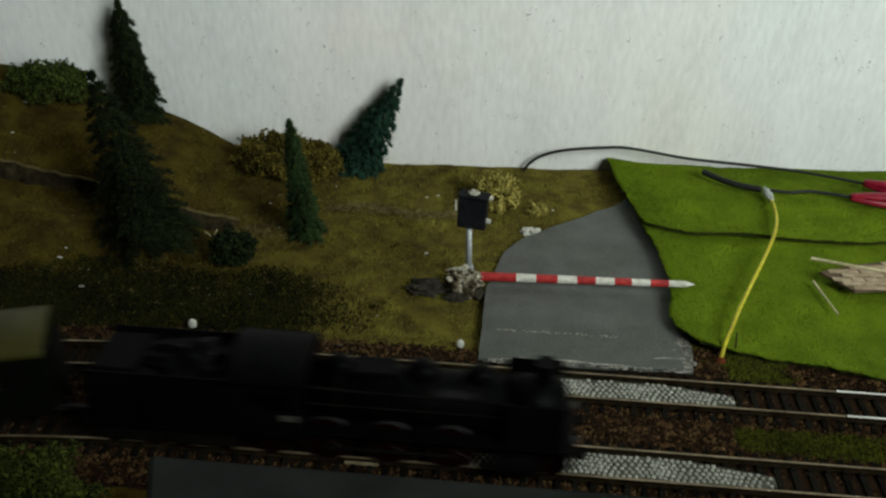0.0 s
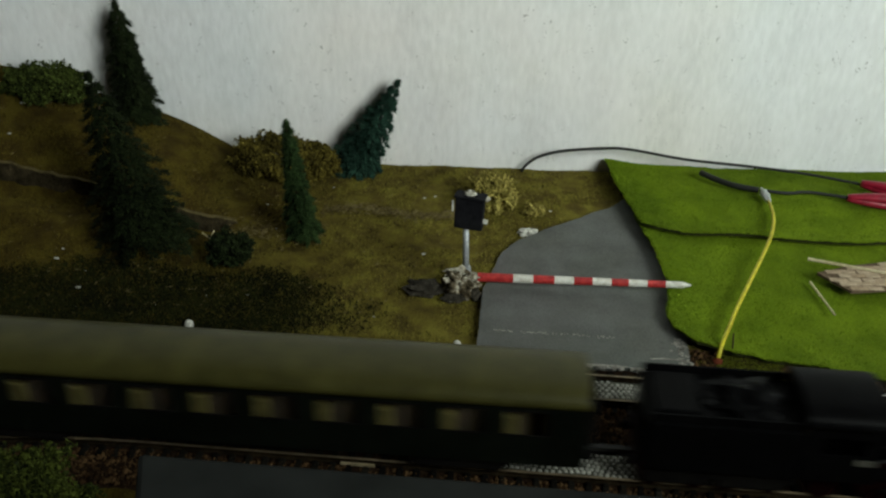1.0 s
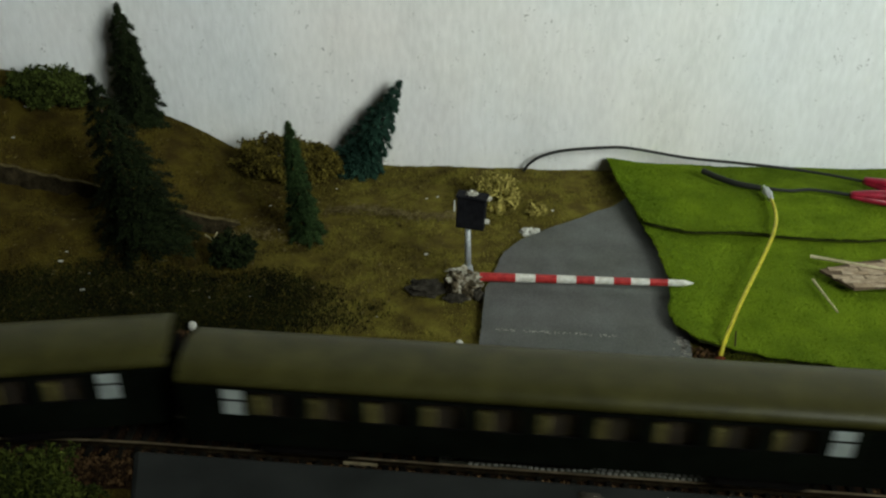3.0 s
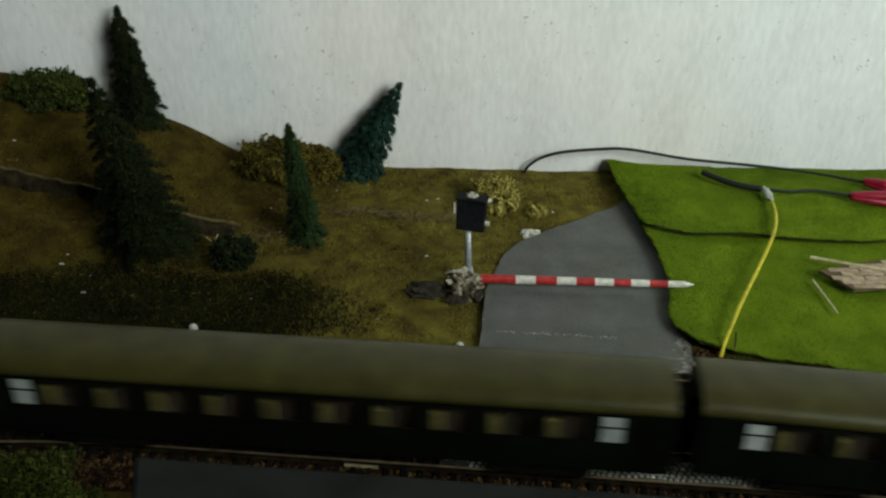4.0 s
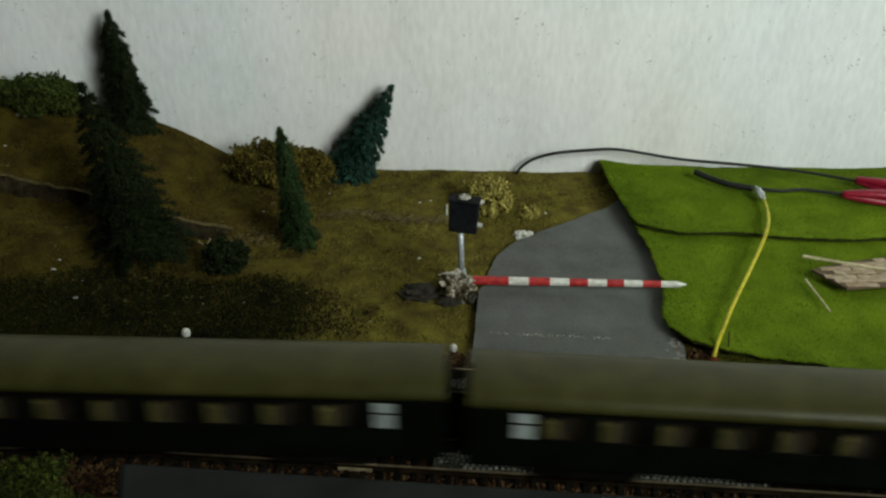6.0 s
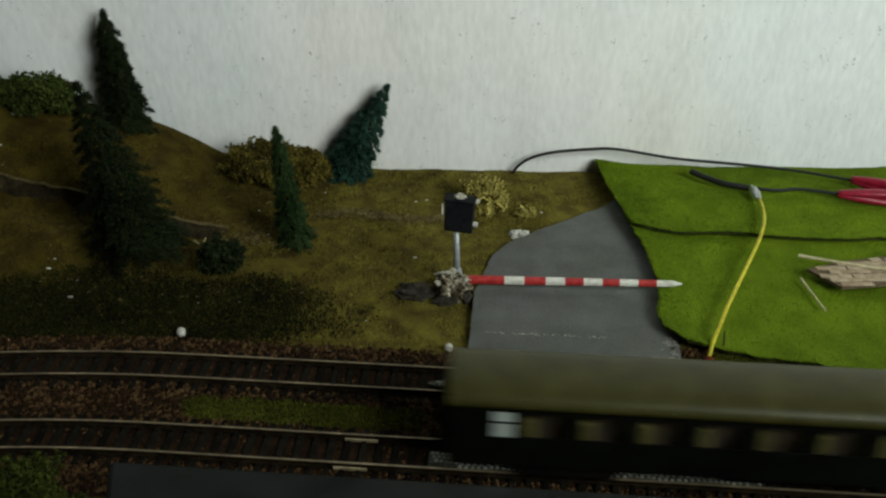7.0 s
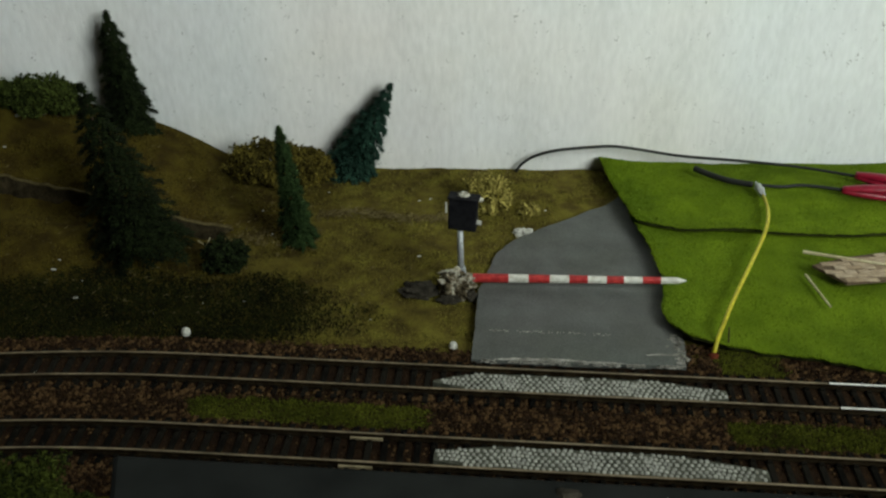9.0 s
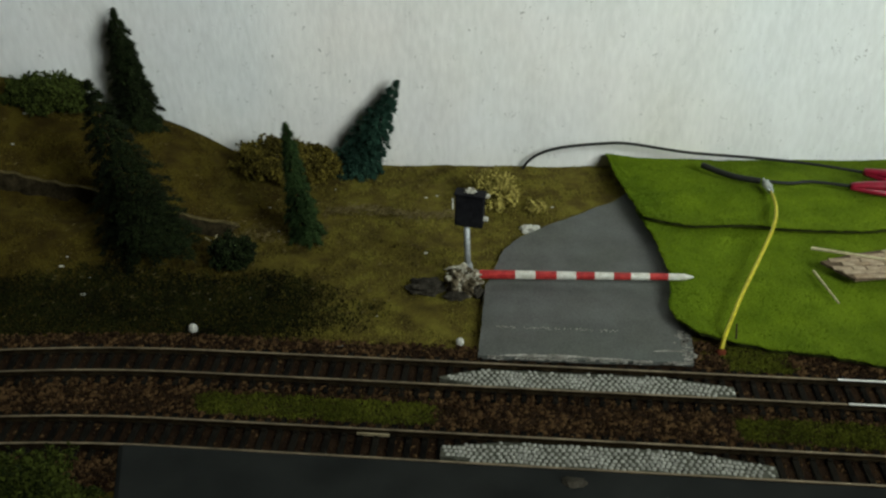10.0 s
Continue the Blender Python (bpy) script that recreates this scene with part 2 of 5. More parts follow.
def part(name, bm, mat, parent=None, label="", smooth=False):
    """Link a bmesh (or a ready mesh) as one mesh object under a thing or a part."""
    me = bm if isinstance(bm, bpy.types.Mesh) else mesh_from(bm, name)
    if not me.materials:
        me.materials.append(M[mat])
    if smooth:
        me.polygons.foreach_set("use_smooth", [True] * len(me.polygons))
    ob = new(name, me)
    ob.parent = parent
    if label:
        ob["label"] = label
    return ob


def thing(name, label, category, m=None, group="", kind=""):
    ob = new(name)
    ob.empty_display_size = 0.01
    if m is not None:
        ob.matrix_world = m
    return tagged(ob, label, category, group, kind)


def box(bm, x0, x1, y0, y1, z0, z1, bevel=0.0, m=None):
    g = bmesh.ops.create_cube(bm, size=1.0)["verts"]
    for v in g:
        v.co = Vector(((x0 + x1) / 2 + v.co.x * (x1 - x0), (y0 + y1) / 2 + v.co.y * (y1 - y0), (z0 + z1) / 2 + v.co.z * (z1 - z0)))
    if bevel:
        e = list({e for v in g for e in v.link_edges})
        r = bmesh.ops.bevel(bm, geom=e, offset=bevel, segments=2, affect="EDGES", profile=0.5)
        g = list({v for fa in r["faces"] for v in fa.verts} | {v for v in g if v.is_valid})
    if m is not None:
        for v in g:
            v.co = m @ v.co
    return bm


def boxed(*a, **k):
    return box(bmesh.new(), *a, **k)


def rod(bm, a, b, r0, r1=None, n=10, caps=True):
    """A tapered round bar from a to b."""
    a, b = Vector(a), Vector(b)
    d = b - a
    m = Matrix.Translation((a + b) / 2) @ d.to_track_quat("Z", "Y").to_matrix().to_4x4()
    bmesh.ops.create_cone(bm, cap_ends=caps, segments=n, radius1=r0, radius2=r0 if r1 is None else max(r1, 1e-5), depth=d.length, matrix=m)
    return bm


def rodded(*a, **k):
    return rod(bmesh.new(), *a, **k)


def blob(r, squash=(1, 1, 1), rough=0.25, seed=0, sub=2, freq=1.6):
    """An uneven lump."""
    bm = bmesh.new()
    bmesh.ops.create_icosphere(bm, subdivisions=sub, radius=1)
    for v in bm.verts:
        k = 1 + rough * noise.noise(v.co * freq + Vector((seed * 7.3, seed * 3.1, 0)))
        v.co = Vector([v.co[i] * squash[i] * r * k for i in range(3)])
    return bm


def tube(points, r, res=6):
    """A round cable through points, as a mesh."""
    pts = [Vector(p) for p in points]
    fine = []
    for i in range(len(pts) - 1):
        p0, p1, p2, p3 = pts[max(i - 1, 0)], pts[i], pts[i + 1], pts[min(i + 2, len(pts) - 1)]
        for k in range(6):
            t = k / 6
            fine.append(0.5 * ((2 * p1) + (p2 - p0) * t + (2 * p0 - 5 * p1 + 4 * p2 - p3) * t * t + (3 * p1 - p0 - 3 * p2 + p3) * t ** 3))
    fine.append(pts[-1])
    bm = bmesh.new()
    rings = []
    for i, p in enumerate(fine):
        d = (fine[min(i + 1, len(fine) - 1)] - fine[max(i - 1, 0)]).normalized()
        s = d.cross(Vector((0, 0, 1)) if abs(d.z) < 0.95 else Vector((0, 1, 0))).normalized()
        u = s.cross(d)
        rings.append([bm.verts.new(p + r * (s * math.cos(2 * math.pi * k / 8) + u * math.sin(2 * math.pi * k / 8))) for k in range(8)])
    for a, b in zip(rings, rings[1:]):
        for k in range(8):
            bm.faces.new((a[k], a[(k + 1) % 8], b[(k + 1) % 8], b[k]))
    bm.faces.new(rings[0])
    bm.faces.new(rings[-1])
    bmesh.ops.recalc_face_normals(bm, faces=bm.faces)
    return bm


def soup(name, verts, faces):
    me = bpy.data.meshes.new(name)
    me.from_pydata([tuple(v) for v in verts], [], [tuple(fa) for fa in faces])
    me.update()
    return me


def lifted(bm, by):
    bmesh.ops.translate(bm, vec=Vector(by), verts=bm.verts)
    return bm


def smooth01(a, b, v):
    u = min(max((v - a) / (b - a), 0.0), 1.0)
    return u * u * (3 - 2 * u)


# ---- the track's line ----
TA = radians(-4.45)
TD, TN = Vector((math.cos(TA), math.sin(TA))), Vector((-math.sin(TA), math.cos(TA)))
TP = Vector((0.0, 0.2795))
S_LEFT, S_RIGHT, R_LEFT, R_RIGHT, GAP = -0.117, 0.235, 0.58, 0.36, 0.048
RAILZ = 0.0052


def line(s, off=0.0):
    """A point of the front track's oval, off metres outwards, and its heading. s is measured on the front track."""
    if s < S_LEFT or s > S_RIGHT:
        s0, sign, r = (S_LEFT, -1, R_LEFT) if s < S_LEFT else (S_RIGHT, 1, R_RIGHT)
        th = abs(s - s0) / r
        over = 0.0
        if th > math.pi:
            over, th = (th - math.pi) * r, math.pi
        c = TP + TD * s0 - TN * r
        p = c + (r + off) * (TN * math.cos(th) + sign * TD * math.sin(th))
        p -= sign * TD * over
        return p, TA - sign * th
    return TP + TD * s + TN * off, TA


# ---- the ground's height ----
HILL = ((-0.9, 0.085), (-0.40, 0.080), (-0.279, 0.063), (-0.258, 0.058), (-0.184, 0.0335), (-0.166, 0.026), (-0.141, 0.0115), (-0.11, 0.005), (-0.035, 0.001), (0.1, 0.0), (2, 0.0))


def table(rows, v):
    for (a, p), (b, q) in zip(rows, rows[1:]):
        if v <= b:
            return p + (q - p) * min(max((v - a) / (b - a), 0.0), 1.0)
    return rows[-1][1]


def track_distance(x, y):
    """Metres from the middle line of the rear track, positive towards the wall."""
    q = Vector((x, y)) - TP
    s, o = q.dot(TD), q.dot(TN)
    if s < S_LEFT or s > S_RIGHT:
        s0, r = (S_LEFT, R_LEFT) if s < S_LEFT else (S_RIGHT, R_RIGHT)
        o = (Vector((x, y)) - (TP + TD * s0 - TN * r)).length - r
    return o - GAP


def ledge_line(x):
    """Where the terrace breaks off across the hill."""
    return table(((-0.4, 0.483), (-0.2465, 0.4785), (-0.2029, 0.4766), (-0.1508, 0.4708), (-0.1, 0.470)), x)


def ground(x, y):
    d = track_distance(x, y)
    if d < 0.014:
        return 0.0008 * noise.noise(Vector((x, y, 0)) * 60)
    h = table(HILL, x)
    u = min(max((y - 0.385) / (0.556 - 0.385), 0.0), 1.0)
    z = h * (0.45 * u + 0.55 * u * u * (3 - 2 * u)) * smooth01(0.014, 0.03, d)
    dug = (smooth01(-0.30, -0.27, x) - smooth01(-0.14, -0.11, x))
    yl = ledge_line(x)
    z -= 0.0095 * dug * smooth01(yl - 0.034, yl - 0.006, y) * (1 - smooth01(yl - 0.0035, yl + 0.001, y))
    z += 0.0010 * noise.noise(Vector((x, y, 0.3)) * 38) * smooth01(0.012, 0.03, d) + 0.0006 * noise.noise(Vector((x, y, 1.3)) * 160)
    return z


# ---- room ----
def room():
    y_wall, z_floor, z_top, x_l, y_f = 0.556, -0.85, 1.55, -2.2, -2.4
    tagged(part("wall_north", boxed(x_l - 0.1, XR + 0.14, y_wall, y_wall + 0.12, z_floor, z_top), "plaster"), "white brush-painted plaster wall behind the layout", "wall", kind="structure")
    tagged(part("wall_west", boxed(x_l - 0.12, x_l, y_f, y_wall, z_floor, z_top), "room"), "plain dim painted room wall", "wall", kind="structure")
    tagged(part("wall_south", boxed(x_l - 0.12, XR + 0.14, y_f - 0.12, y_f, z_floor, z_top), "room"), "plain dim painted room wall", "wall", kind="structure")
    y0, y1, z0, z1 = WIN
    bm = bmesh.new()
    box(bm, XR, XR + 0.14, y_f, y0, z_floor, z_top)
    box(bm, XR, XR + 0.14, y1, y_wall, z_floor, z_top)
    box(bm, XR, XR + 0.14, y0, y1, z_floor, z0)
    box(bm, XR, XR + 0.14, y0, y1, z1, z_top)
    tagged(part("wall_east", bm, "room"), "painted room wall with a window opening", "wall", kind="structure")
    tagged(part("floor", boxed(x_l, XR, y_f, y_wall, z_floor - 0.05, z_floor), "boards"), "dark brown board floor of the room", "floor", kind="structure")
    tagged(part("ceiling", boxed(x_l - 0.1, XR + 0.14, y_f - 0.1, y_wall + 0.1, z_top, z_top + 0.1), "ceiling"), "pale painted room ceiling", "ceiling", kind="structure")
    w = thing("window_1", "white wooden window letting daylight in", "window", kind="structure")
    bm = bmesh.new()
    for a in ((y0, y0 + 0.04, z0, z1), (y1 - 0.04, y1, z0, z1), (y0 + 0.04, y1 - 0.04, z0, z0 + 0.04), (y0 + 0.04, y1 - 0.04, z1 - 0.04, z1)):
        box(bm, XR + 0.06, XR + 0.11, *a)
    part("window_frame", bm, "milk", w)
    p = part("pane", boxed(XR + 0.083, XR + 0.087, y0 + 0.04, y1 - 0.04, z0 + 0.04, z1 - 0.04), "glass", w)
    p.visible_shadow = False


room()


# ---- layout board, turf, tracks ----
def layout_ground():
    xs = [-0.92 + 0.03 * i for i in range(20)] + [-0.32 + 0.0045 * i for i in range(151)] + [0.37 + 0.03 * i for i in range(11)] + [0.695]
    ys = [-1.02 + 0.04 * i for i in range(31)] + [0.22 + 0.0042 * i for i in range(80)] + [0.5555]
    verts = [(x, y, ground(x, y)) for y in ys for x in xs]
    n = len(xs)
    faces = [(j * n + i, j * n + i + 1, (j + 1) * n + i + 1, (j + 1) * n + i) for j in range(len(ys) - 1) for i in range(n - 1)]
    me = soup("ground", verts, faces)
    me.materials.append(M["turf"])
    me.polygons.foreach_set("use_smooth", [True] * len(me.polygons))
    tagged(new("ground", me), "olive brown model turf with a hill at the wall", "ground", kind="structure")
    b = thing("layout_table", "pine frame table carrying the model layout", "table")
    part("tabletop", boxed(-0.92, 0.695, -1.02, 0.5555, -0.03, -0.006), "wood", b)
    for x in (-0.86, 0.64):
        for y in (-0.96, 0.50):
            part("leg", boxed(x - 0.025, x + 0.025, y - 0.025, y + 0.025, -0.85, -0.03, 0.003), "wood", b)


layout_ground()


def track(off, label, joint, s0=-1.9, s1=2.2):
    t = thing("railway_track", label, "track", group="tracks of the layout")
    for side in (-0.00835, 0.00835):
        web = ((-0.0011, 0.0026), (0.0011, 0.0026), (0.0011, 0.0030), (0.0003, 0.0033), (0.0003, 0.0043), (0.0006, 0.0045), (0.0006, 0.0049), (-0.0006, 0.0049), (-0.0006, 0.0045), (-0.0003, 0.0043), (-0.0003, 0.0033), (-0.0011, 0.0030))
        head = ((-0.00050, 0.0049), (0.00050, 0.0049), (0.00046, 0.0052), (-0.00046, 0.0052))
        bright = ((-0.00070, 0.0046), (0.00070, 0.0046), (0.00062, 0.0053), (-0.00062, 0.0053))
        for name, mat, prof, a0, a1, lb in (("rail", "rust", web, s0, s1, ""), ("rail_head", "dullrail", head, s0, joint, "dull tan rail head"), ("rail_head", "rail", bright, joint + 0.0006, s1, "bright polished rail head")):
            bm = bmesh.new()
            rings = []
            k = int((a1 - a0) / 0.02)
            for i in range(k + 1):
                p, h = line(a0 + (a1 - a0) * i / k, off)
                nx, ny = -math.sin(h), math.cos(h)
                rings.append([bm.verts.new((p.x + nx * (side + a), p.y + ny * (side + a), z)) for a, z in prof])
            m = len(prof)
            for a, b in zip(rings, rings[1:]):
                for j in range(m):
                    bm.faces.new((a[j], a[(j + 1) % m], b[(j + 1) % m], b[j]))
            bm.faces.new(rings[0])
            bm.faces.new(rings[-1])
            bmesh.ops.recalc_face_normals(bm, faces=bm.faces)
            part(name, bm, mat, t, lb)
    for side, s in ((-0.0099, -0.034), (0.0068, -0.032)) if off == 0 else ():
        p, h = line(s, off + side)
        part("fishplate", boxed(-0.0068, 0.0068, -0.0005, 0.0005, 0.0028, 0.0041, 0.0002, pose(p.x, p.y, 0, 0, 0, math.degrees(h))), "joiner", t, "tan rail joiner")
    near, far = mesh_from(boxed(-0.0013, 0.0013, -0.0148, 0.0148, 0.0, 0.0027, 0.0003), "sleeper"), bmesh.new()
    near.materials.append(M["sleeper"])
    chairs = bmesh.new()
    chairs.from_mesh(near)
    for y in (-0.0101, -0.0066, 0.0066, 0.0101):
        box(chairs, -0.0009, 0.0009, y - 0.0007, y + 0.0007, 0.0026, 0.0034)
    chairs.to_mesh(near)
    chairs.free()
    s = s0
    while s < s1:
        p, h = line(s, off)
        m = pose(p.x, p.y, 0, 0, 0, math.degrees(h))
        if -0.36 < s < 0.42:
            o = new("sleeper", near)
            o.parent, o.matrix_basis = t, m
        else:
            box(far, -0.0013, 0.0013, -0.0148, 0.0148, 0.0, 0.0021, 0, m)
        s += 0.0067
    tagged(part("sleepers_beyond", far, "sleeper", t), kind="stuff")
    return t


track(0.0, "model railway track with dark sleepers and worn rails", 0.30)
track(GAP, "model railway track beside the turf, rails rusty", 0.166)


def track_bed():
    """Brown bed under both tracks, loose stones on it, and low turf between the tracks."""
    cols = [-0.030 + (GAP + 0.056) * j / 14 for j in range(15)]
    rows = [-0.5 + 0.01 * i for i in range(111)]
    verts, faces = [], []
    for s in rows:
        for o in cols:
            p, _ = line(s, o)
            verts.append((p.x, p.y, 0.0015 + 0.0004 * noise.noise(Vector((p.x, p.y, 5)) * 200) - (0.0016 if o in (cols[0], cols[-1]) else 0)))
    n = len(cols)
    for i in range(len(rows) - 1):
        for j in range(n - 1):
            faces.append((i * n + j, (i + 1) * n + j, (i + 1) * n + j + 1, i * n + j + 1))
    me = soup("track_bed", verts, faces)
    me.materials.append(M["soil"])
    tagged(new("track_bed", me), "brown soil bed under the model tracks", "ground", kind="structure")

    verts, faces = [], []
    for i in range(31):
        for j, o in enumerate((0.022, 0.027, 0.032, 0.037, 0.040)):
            p, _ = line(0.118 + 0.01 * i, GAP + o)
            verts.append((p.x, p.y, (-0.001 if j == 4 else 0.0016) + 0.0004 * noise.noise(Vector((p.x, p.y, 5)) * 200)))
    for i in range(30):
        for j in range(4):
            faces.append((i * 5 + j, i * 5 + 5 + j, i * 5 + 6 + j, i * 5 + 1 + j))
    me = soup("soil_verge", verts, faces)
    me.materials.append(M["soil"])
    tagged(new("soil_verge", me), "brown soil verge under the mat's edge", "ground", kind="structure")

    def green(s, o):
        a = smooth01(-0.125, -0.10, s) - smooth01(-0.02, 0.0, s) + smooth01(0.112, 0.125, s)
        b = smooth01(0.013, 0.019, o) - smooth01(0.027, 0.034, o)
        c = (smooth01(0.118, 0.126, s) - smooth01(0.142, 0.158, s)) * smooth01(GAP + 0.013, GAP + 0.016, o)
        return a * b + c + 0.35 * noise.noise(Vector((s, o, 2)) * 90) > 0.45

    rng = np.random.default_rng(4)
    verts, faces = [], []
    octa = np.array(((1, 0, 0), (-1, 0, 0), (0, 1, 0), (0, -1, 0), (0, 0, 1), (0, 0, -1)), float)
    tri = ((0, 2, 4), (2, 1, 4), (1, 3, 4), (3, 0, 4), (2, 0, 5), (1, 2, 5), (3, 1, 5), (0, 3, 5))
    blades, bf = [], []
    for _ in range(70000):
        s, o = rng.uniform(-0.36, 0.36), rng.uniform(-0.029, GAP + 0.037)
        rails = min(abs(o - q) for q in (-0.00835, 0.00835, GAP - 0.00835, GAP + 0.00835))
        inside = abs(o) < 0.0075 or abs(o - GAP) < 0.0075
        if rails < 0.0017 or (inside and rng.random() < 0.85):
            continue
        p, h = line(s, o)
        if (0.016 < p.x < 0.112 and o > GAP + 0.010) or (o > GAP + 0.025 and p.x < 0.112):
            continue
        if green(s, o):
            for _k in range(9):
                a = rng.uniform(0, 6.28)
                x, y, hh = p.x + rng.normal(0, 0.0014), p.y + rng.normal(0, 0.0011), rng.uniform(0.0002, 0.0009)
                k = len(blades)
                blades += [(x - 0.0003 * math.cos(a), y - 0.0003 * math.sin(a), 0.0014), (x + 0.0003 * math.cos(a), y + 0.0003 * math.sin(a), 0.0014), (x + rng.normal(0, 0.0005), y + rng.normal(0, 0.0005), 0.0018 + hh)]
                bf.append((k, k + 1, k + 2))
            continue
        r = (0.00045 + 0.00130 * rng.random() ** 2.4) * (0.75 if inside else 1.0)
        k = len(verts)
        a = rng.uniform(0, 6.28)
        c, sn = math.cos(a), math.sin(a)
        for v in octa * r * rng.uniform(0.6, 1.35, (6, 1)) * (1, rng.uniform(0.6, 1), rng.uniform(0.5, 0.9)):
            verts.append((p.x + c * v[0] - sn * v[1], p.y + sn * v[0] + c * v[1], 0.0016 + r * 0.25 + v[2]))
        faces += [(k + a_, k + b_, k + c_) for a_, b_, c_ in tri]
    me = soup("ballast_stones", verts, faces)
    me.materials.append(M["ballast"])
    tagged(new("ballast_stones", me), "loose brown ballast stones around the rails", "ballast", kind="stuff")
    me = soup("low_turf", blades, bf)
    me.materials.append(M["moss"])
    tagged(new("low_turf", me), "low green turf between the two tracks", "grass", kind="stuff")


M["palerubble"] = material("pale_rubble", (0.14, 0.12, 0.08), (0.56, 0.54, 0.46), 600, 0.95, 0.9, 0.001, fine=2.0)
M["clay"] = material("dull_red_clay", (0.10, 0.022, 0.010), (0.20, 0.05, 0.022), 700, 0.9, 0.6, fine=3)
M["leaf_tree"] = material("yellowish_foam_leaves", (0.013, 0.019, 0.003), (0.062, 0.078, 0.012), 150, 0.95, 0.0, fine=3, island=True)
M["moss"] = material("moss_green", (0.050, 0.056, 0.007), (0.145, 0.160, 0.017), 150, 1.0, 0.0, fine=5, island=True)
track_bed()


def in_road(x, y):
    return y < 0.5 and x > table(((0.33, 0.013), (0.415, 0.020), (0.442, 0.030), (0.471, 0.058), (0.5, 0.099)), y)


def turf_fibres():
    rng = np.random.default_rng(7)
    v, fa = [], []
    for _ in range(95000):
        x, y = rng.uniform(-0.33, 0.125), rng.uniform(0.345, 0.555)
        if track_distance(x, y) < 0.024 + 0.004 * noise.noise(Vector((x, y, 0)) * 60) or in_road(x, y):
            continue
        if noise.noise(Vector((x, y, 3)) * 45) < -0.22:
            continue
        z, a, h, w = ground(x, y), rng.uniform(0, 6.28), rng.uniform(0.0005, 0.0016), rng.uniform(0.00015, 0.0004)
        k = len(v)
        v += [(x - w * math.cos(a), y - w * math.sin(a), z - 0.0002), (x + w * math.cos(a), y + w * math.sin(a), z - 0.0002), (x + rng.normal(0, 0.0005), y + rng.normal(0, 0.0005), z + h)]
        fa.append((k, k + 1, k + 2))
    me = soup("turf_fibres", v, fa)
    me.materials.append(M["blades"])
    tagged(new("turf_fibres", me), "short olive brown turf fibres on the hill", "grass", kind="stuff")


turf_fibres()


def dark_flock():
    """A patch of dark green fibres low on the hill above the ballast."""
    rng = np.random.default_rng(23)
    v, fa = [], []
    for _ in range(150000):
        x, y = rng.uniform(-0.33, -0.03), rng.uniform(0.340, 0.44)
        q = (max(x + 0.145, 0.0) / 0.088) ** 2 + ((y - 0.385 + 0.12 * max(-0.16 - x, 0.0)) / 0.031) ** 2
        if q + 0.8 * noise.noise(Vector((x, y, 8)) * 30) + 0.42 * rng.normal() > 0.9 or track_distance(x, y) < 0.026:
            continue
        z, a, h, w = ground(x, y), rng.uniform(0, 6.28), rng.uniform(0.0006, 0.0019), rng.uniform(0.0003, 0.0006)
        k = len(v)
        v += [(x - w * math.cos(a), y - w * math.sin(a), z - 0.0002), (x + w * math.cos(a), y + w * math.sin(a), z - 0.0002), (x + rng.normal(0, 0.0007), y + rng.normal(0, 0.0007), z + h)]
        fa.append((k, k + 1, k + 2))
    me = soup("dark_flock", v, fa)
    me.materials.append(M["darkgreen"])
    tagged(new("dark_flock", me), "dark green fibre patch above the ballast", "grass", kind="stuff")


M["darkgreen"] = material("dark_flock", (0.006, 0.007, 0.002), (0.026, 0.028, 0.006), 200, 1.0, 0.0, fine=5, island=True)
dark_flock()


# ---- road and crossing ----
def slab(name, outline, z0, z1, mat, label, category, wobble=0.0):
    """A flat sheet with thickness over an outline, its edge slightly ragged."""
    pts = []
    for (a, b), (c, d) in zip(outline, outline[1:] + outline[:1]):
        n = max(1, int(math.hypot(c - a, d - b) / 0.004))
        for i in range(n):
            x, y = a + (c - a) * i / n, b + (d - b) * i / n
            q = Vector((x, y, z1)) * 160
            pts.append((x + wobble * noise.noise(q), y + wobble * noise.noise(q + Vector((9, 4, 2)))))
    bm = bmesh.new()
    top = [bm.verts.new((x, y, z1)) for x, y in pts]
    bot = [bm.verts.new((x, y, z0)) for x, y in pts]
    f = bm.faces.new(top)
    bm.faces.new(bot[::-1])
    n = len(pts)
    for i in range(n):
        bm.faces.new((top[i], bot[i], bot[(i + 1) % n], top[(i + 1) % n]))
    bmesh.ops.recalc_face_normals(bm, faces=bm.faces)
    bmesh.ops.triangulate(bm, faces=[g for g in bm.faces if len(g.verts) > 4])
    return tagged(part(name, bm, mat), label, category, kind="structure")


slab("road_1", [(0.013, 0.3425), (0.060, 0.3395), (0.111, 0.3370), (0.1150, 0.362), (0.130, 0.372), (0.130, 0.4085), (0.0245, 0.4090), (0.0205, 0.4070), (0.0185, 0.4030), (0.0170, 0.385)], -0.001, 0.0036, "asphalt", "grey asphalt card ramp up to the rails", "road", 0.0006)
slab("road_2", [(0.0205, 0.4095), (0.130, 0.4088), (0.130, 0.520), (0.112, 0.515), (0.099, 0.500), (0.076, 0.483), (0.058, 0.471), (0.041, 0.457), (0.030, 0.442)], -0.001, 0.0024, "asphalt", "grey asphalt card road running to the wall", "road", 0.0008)


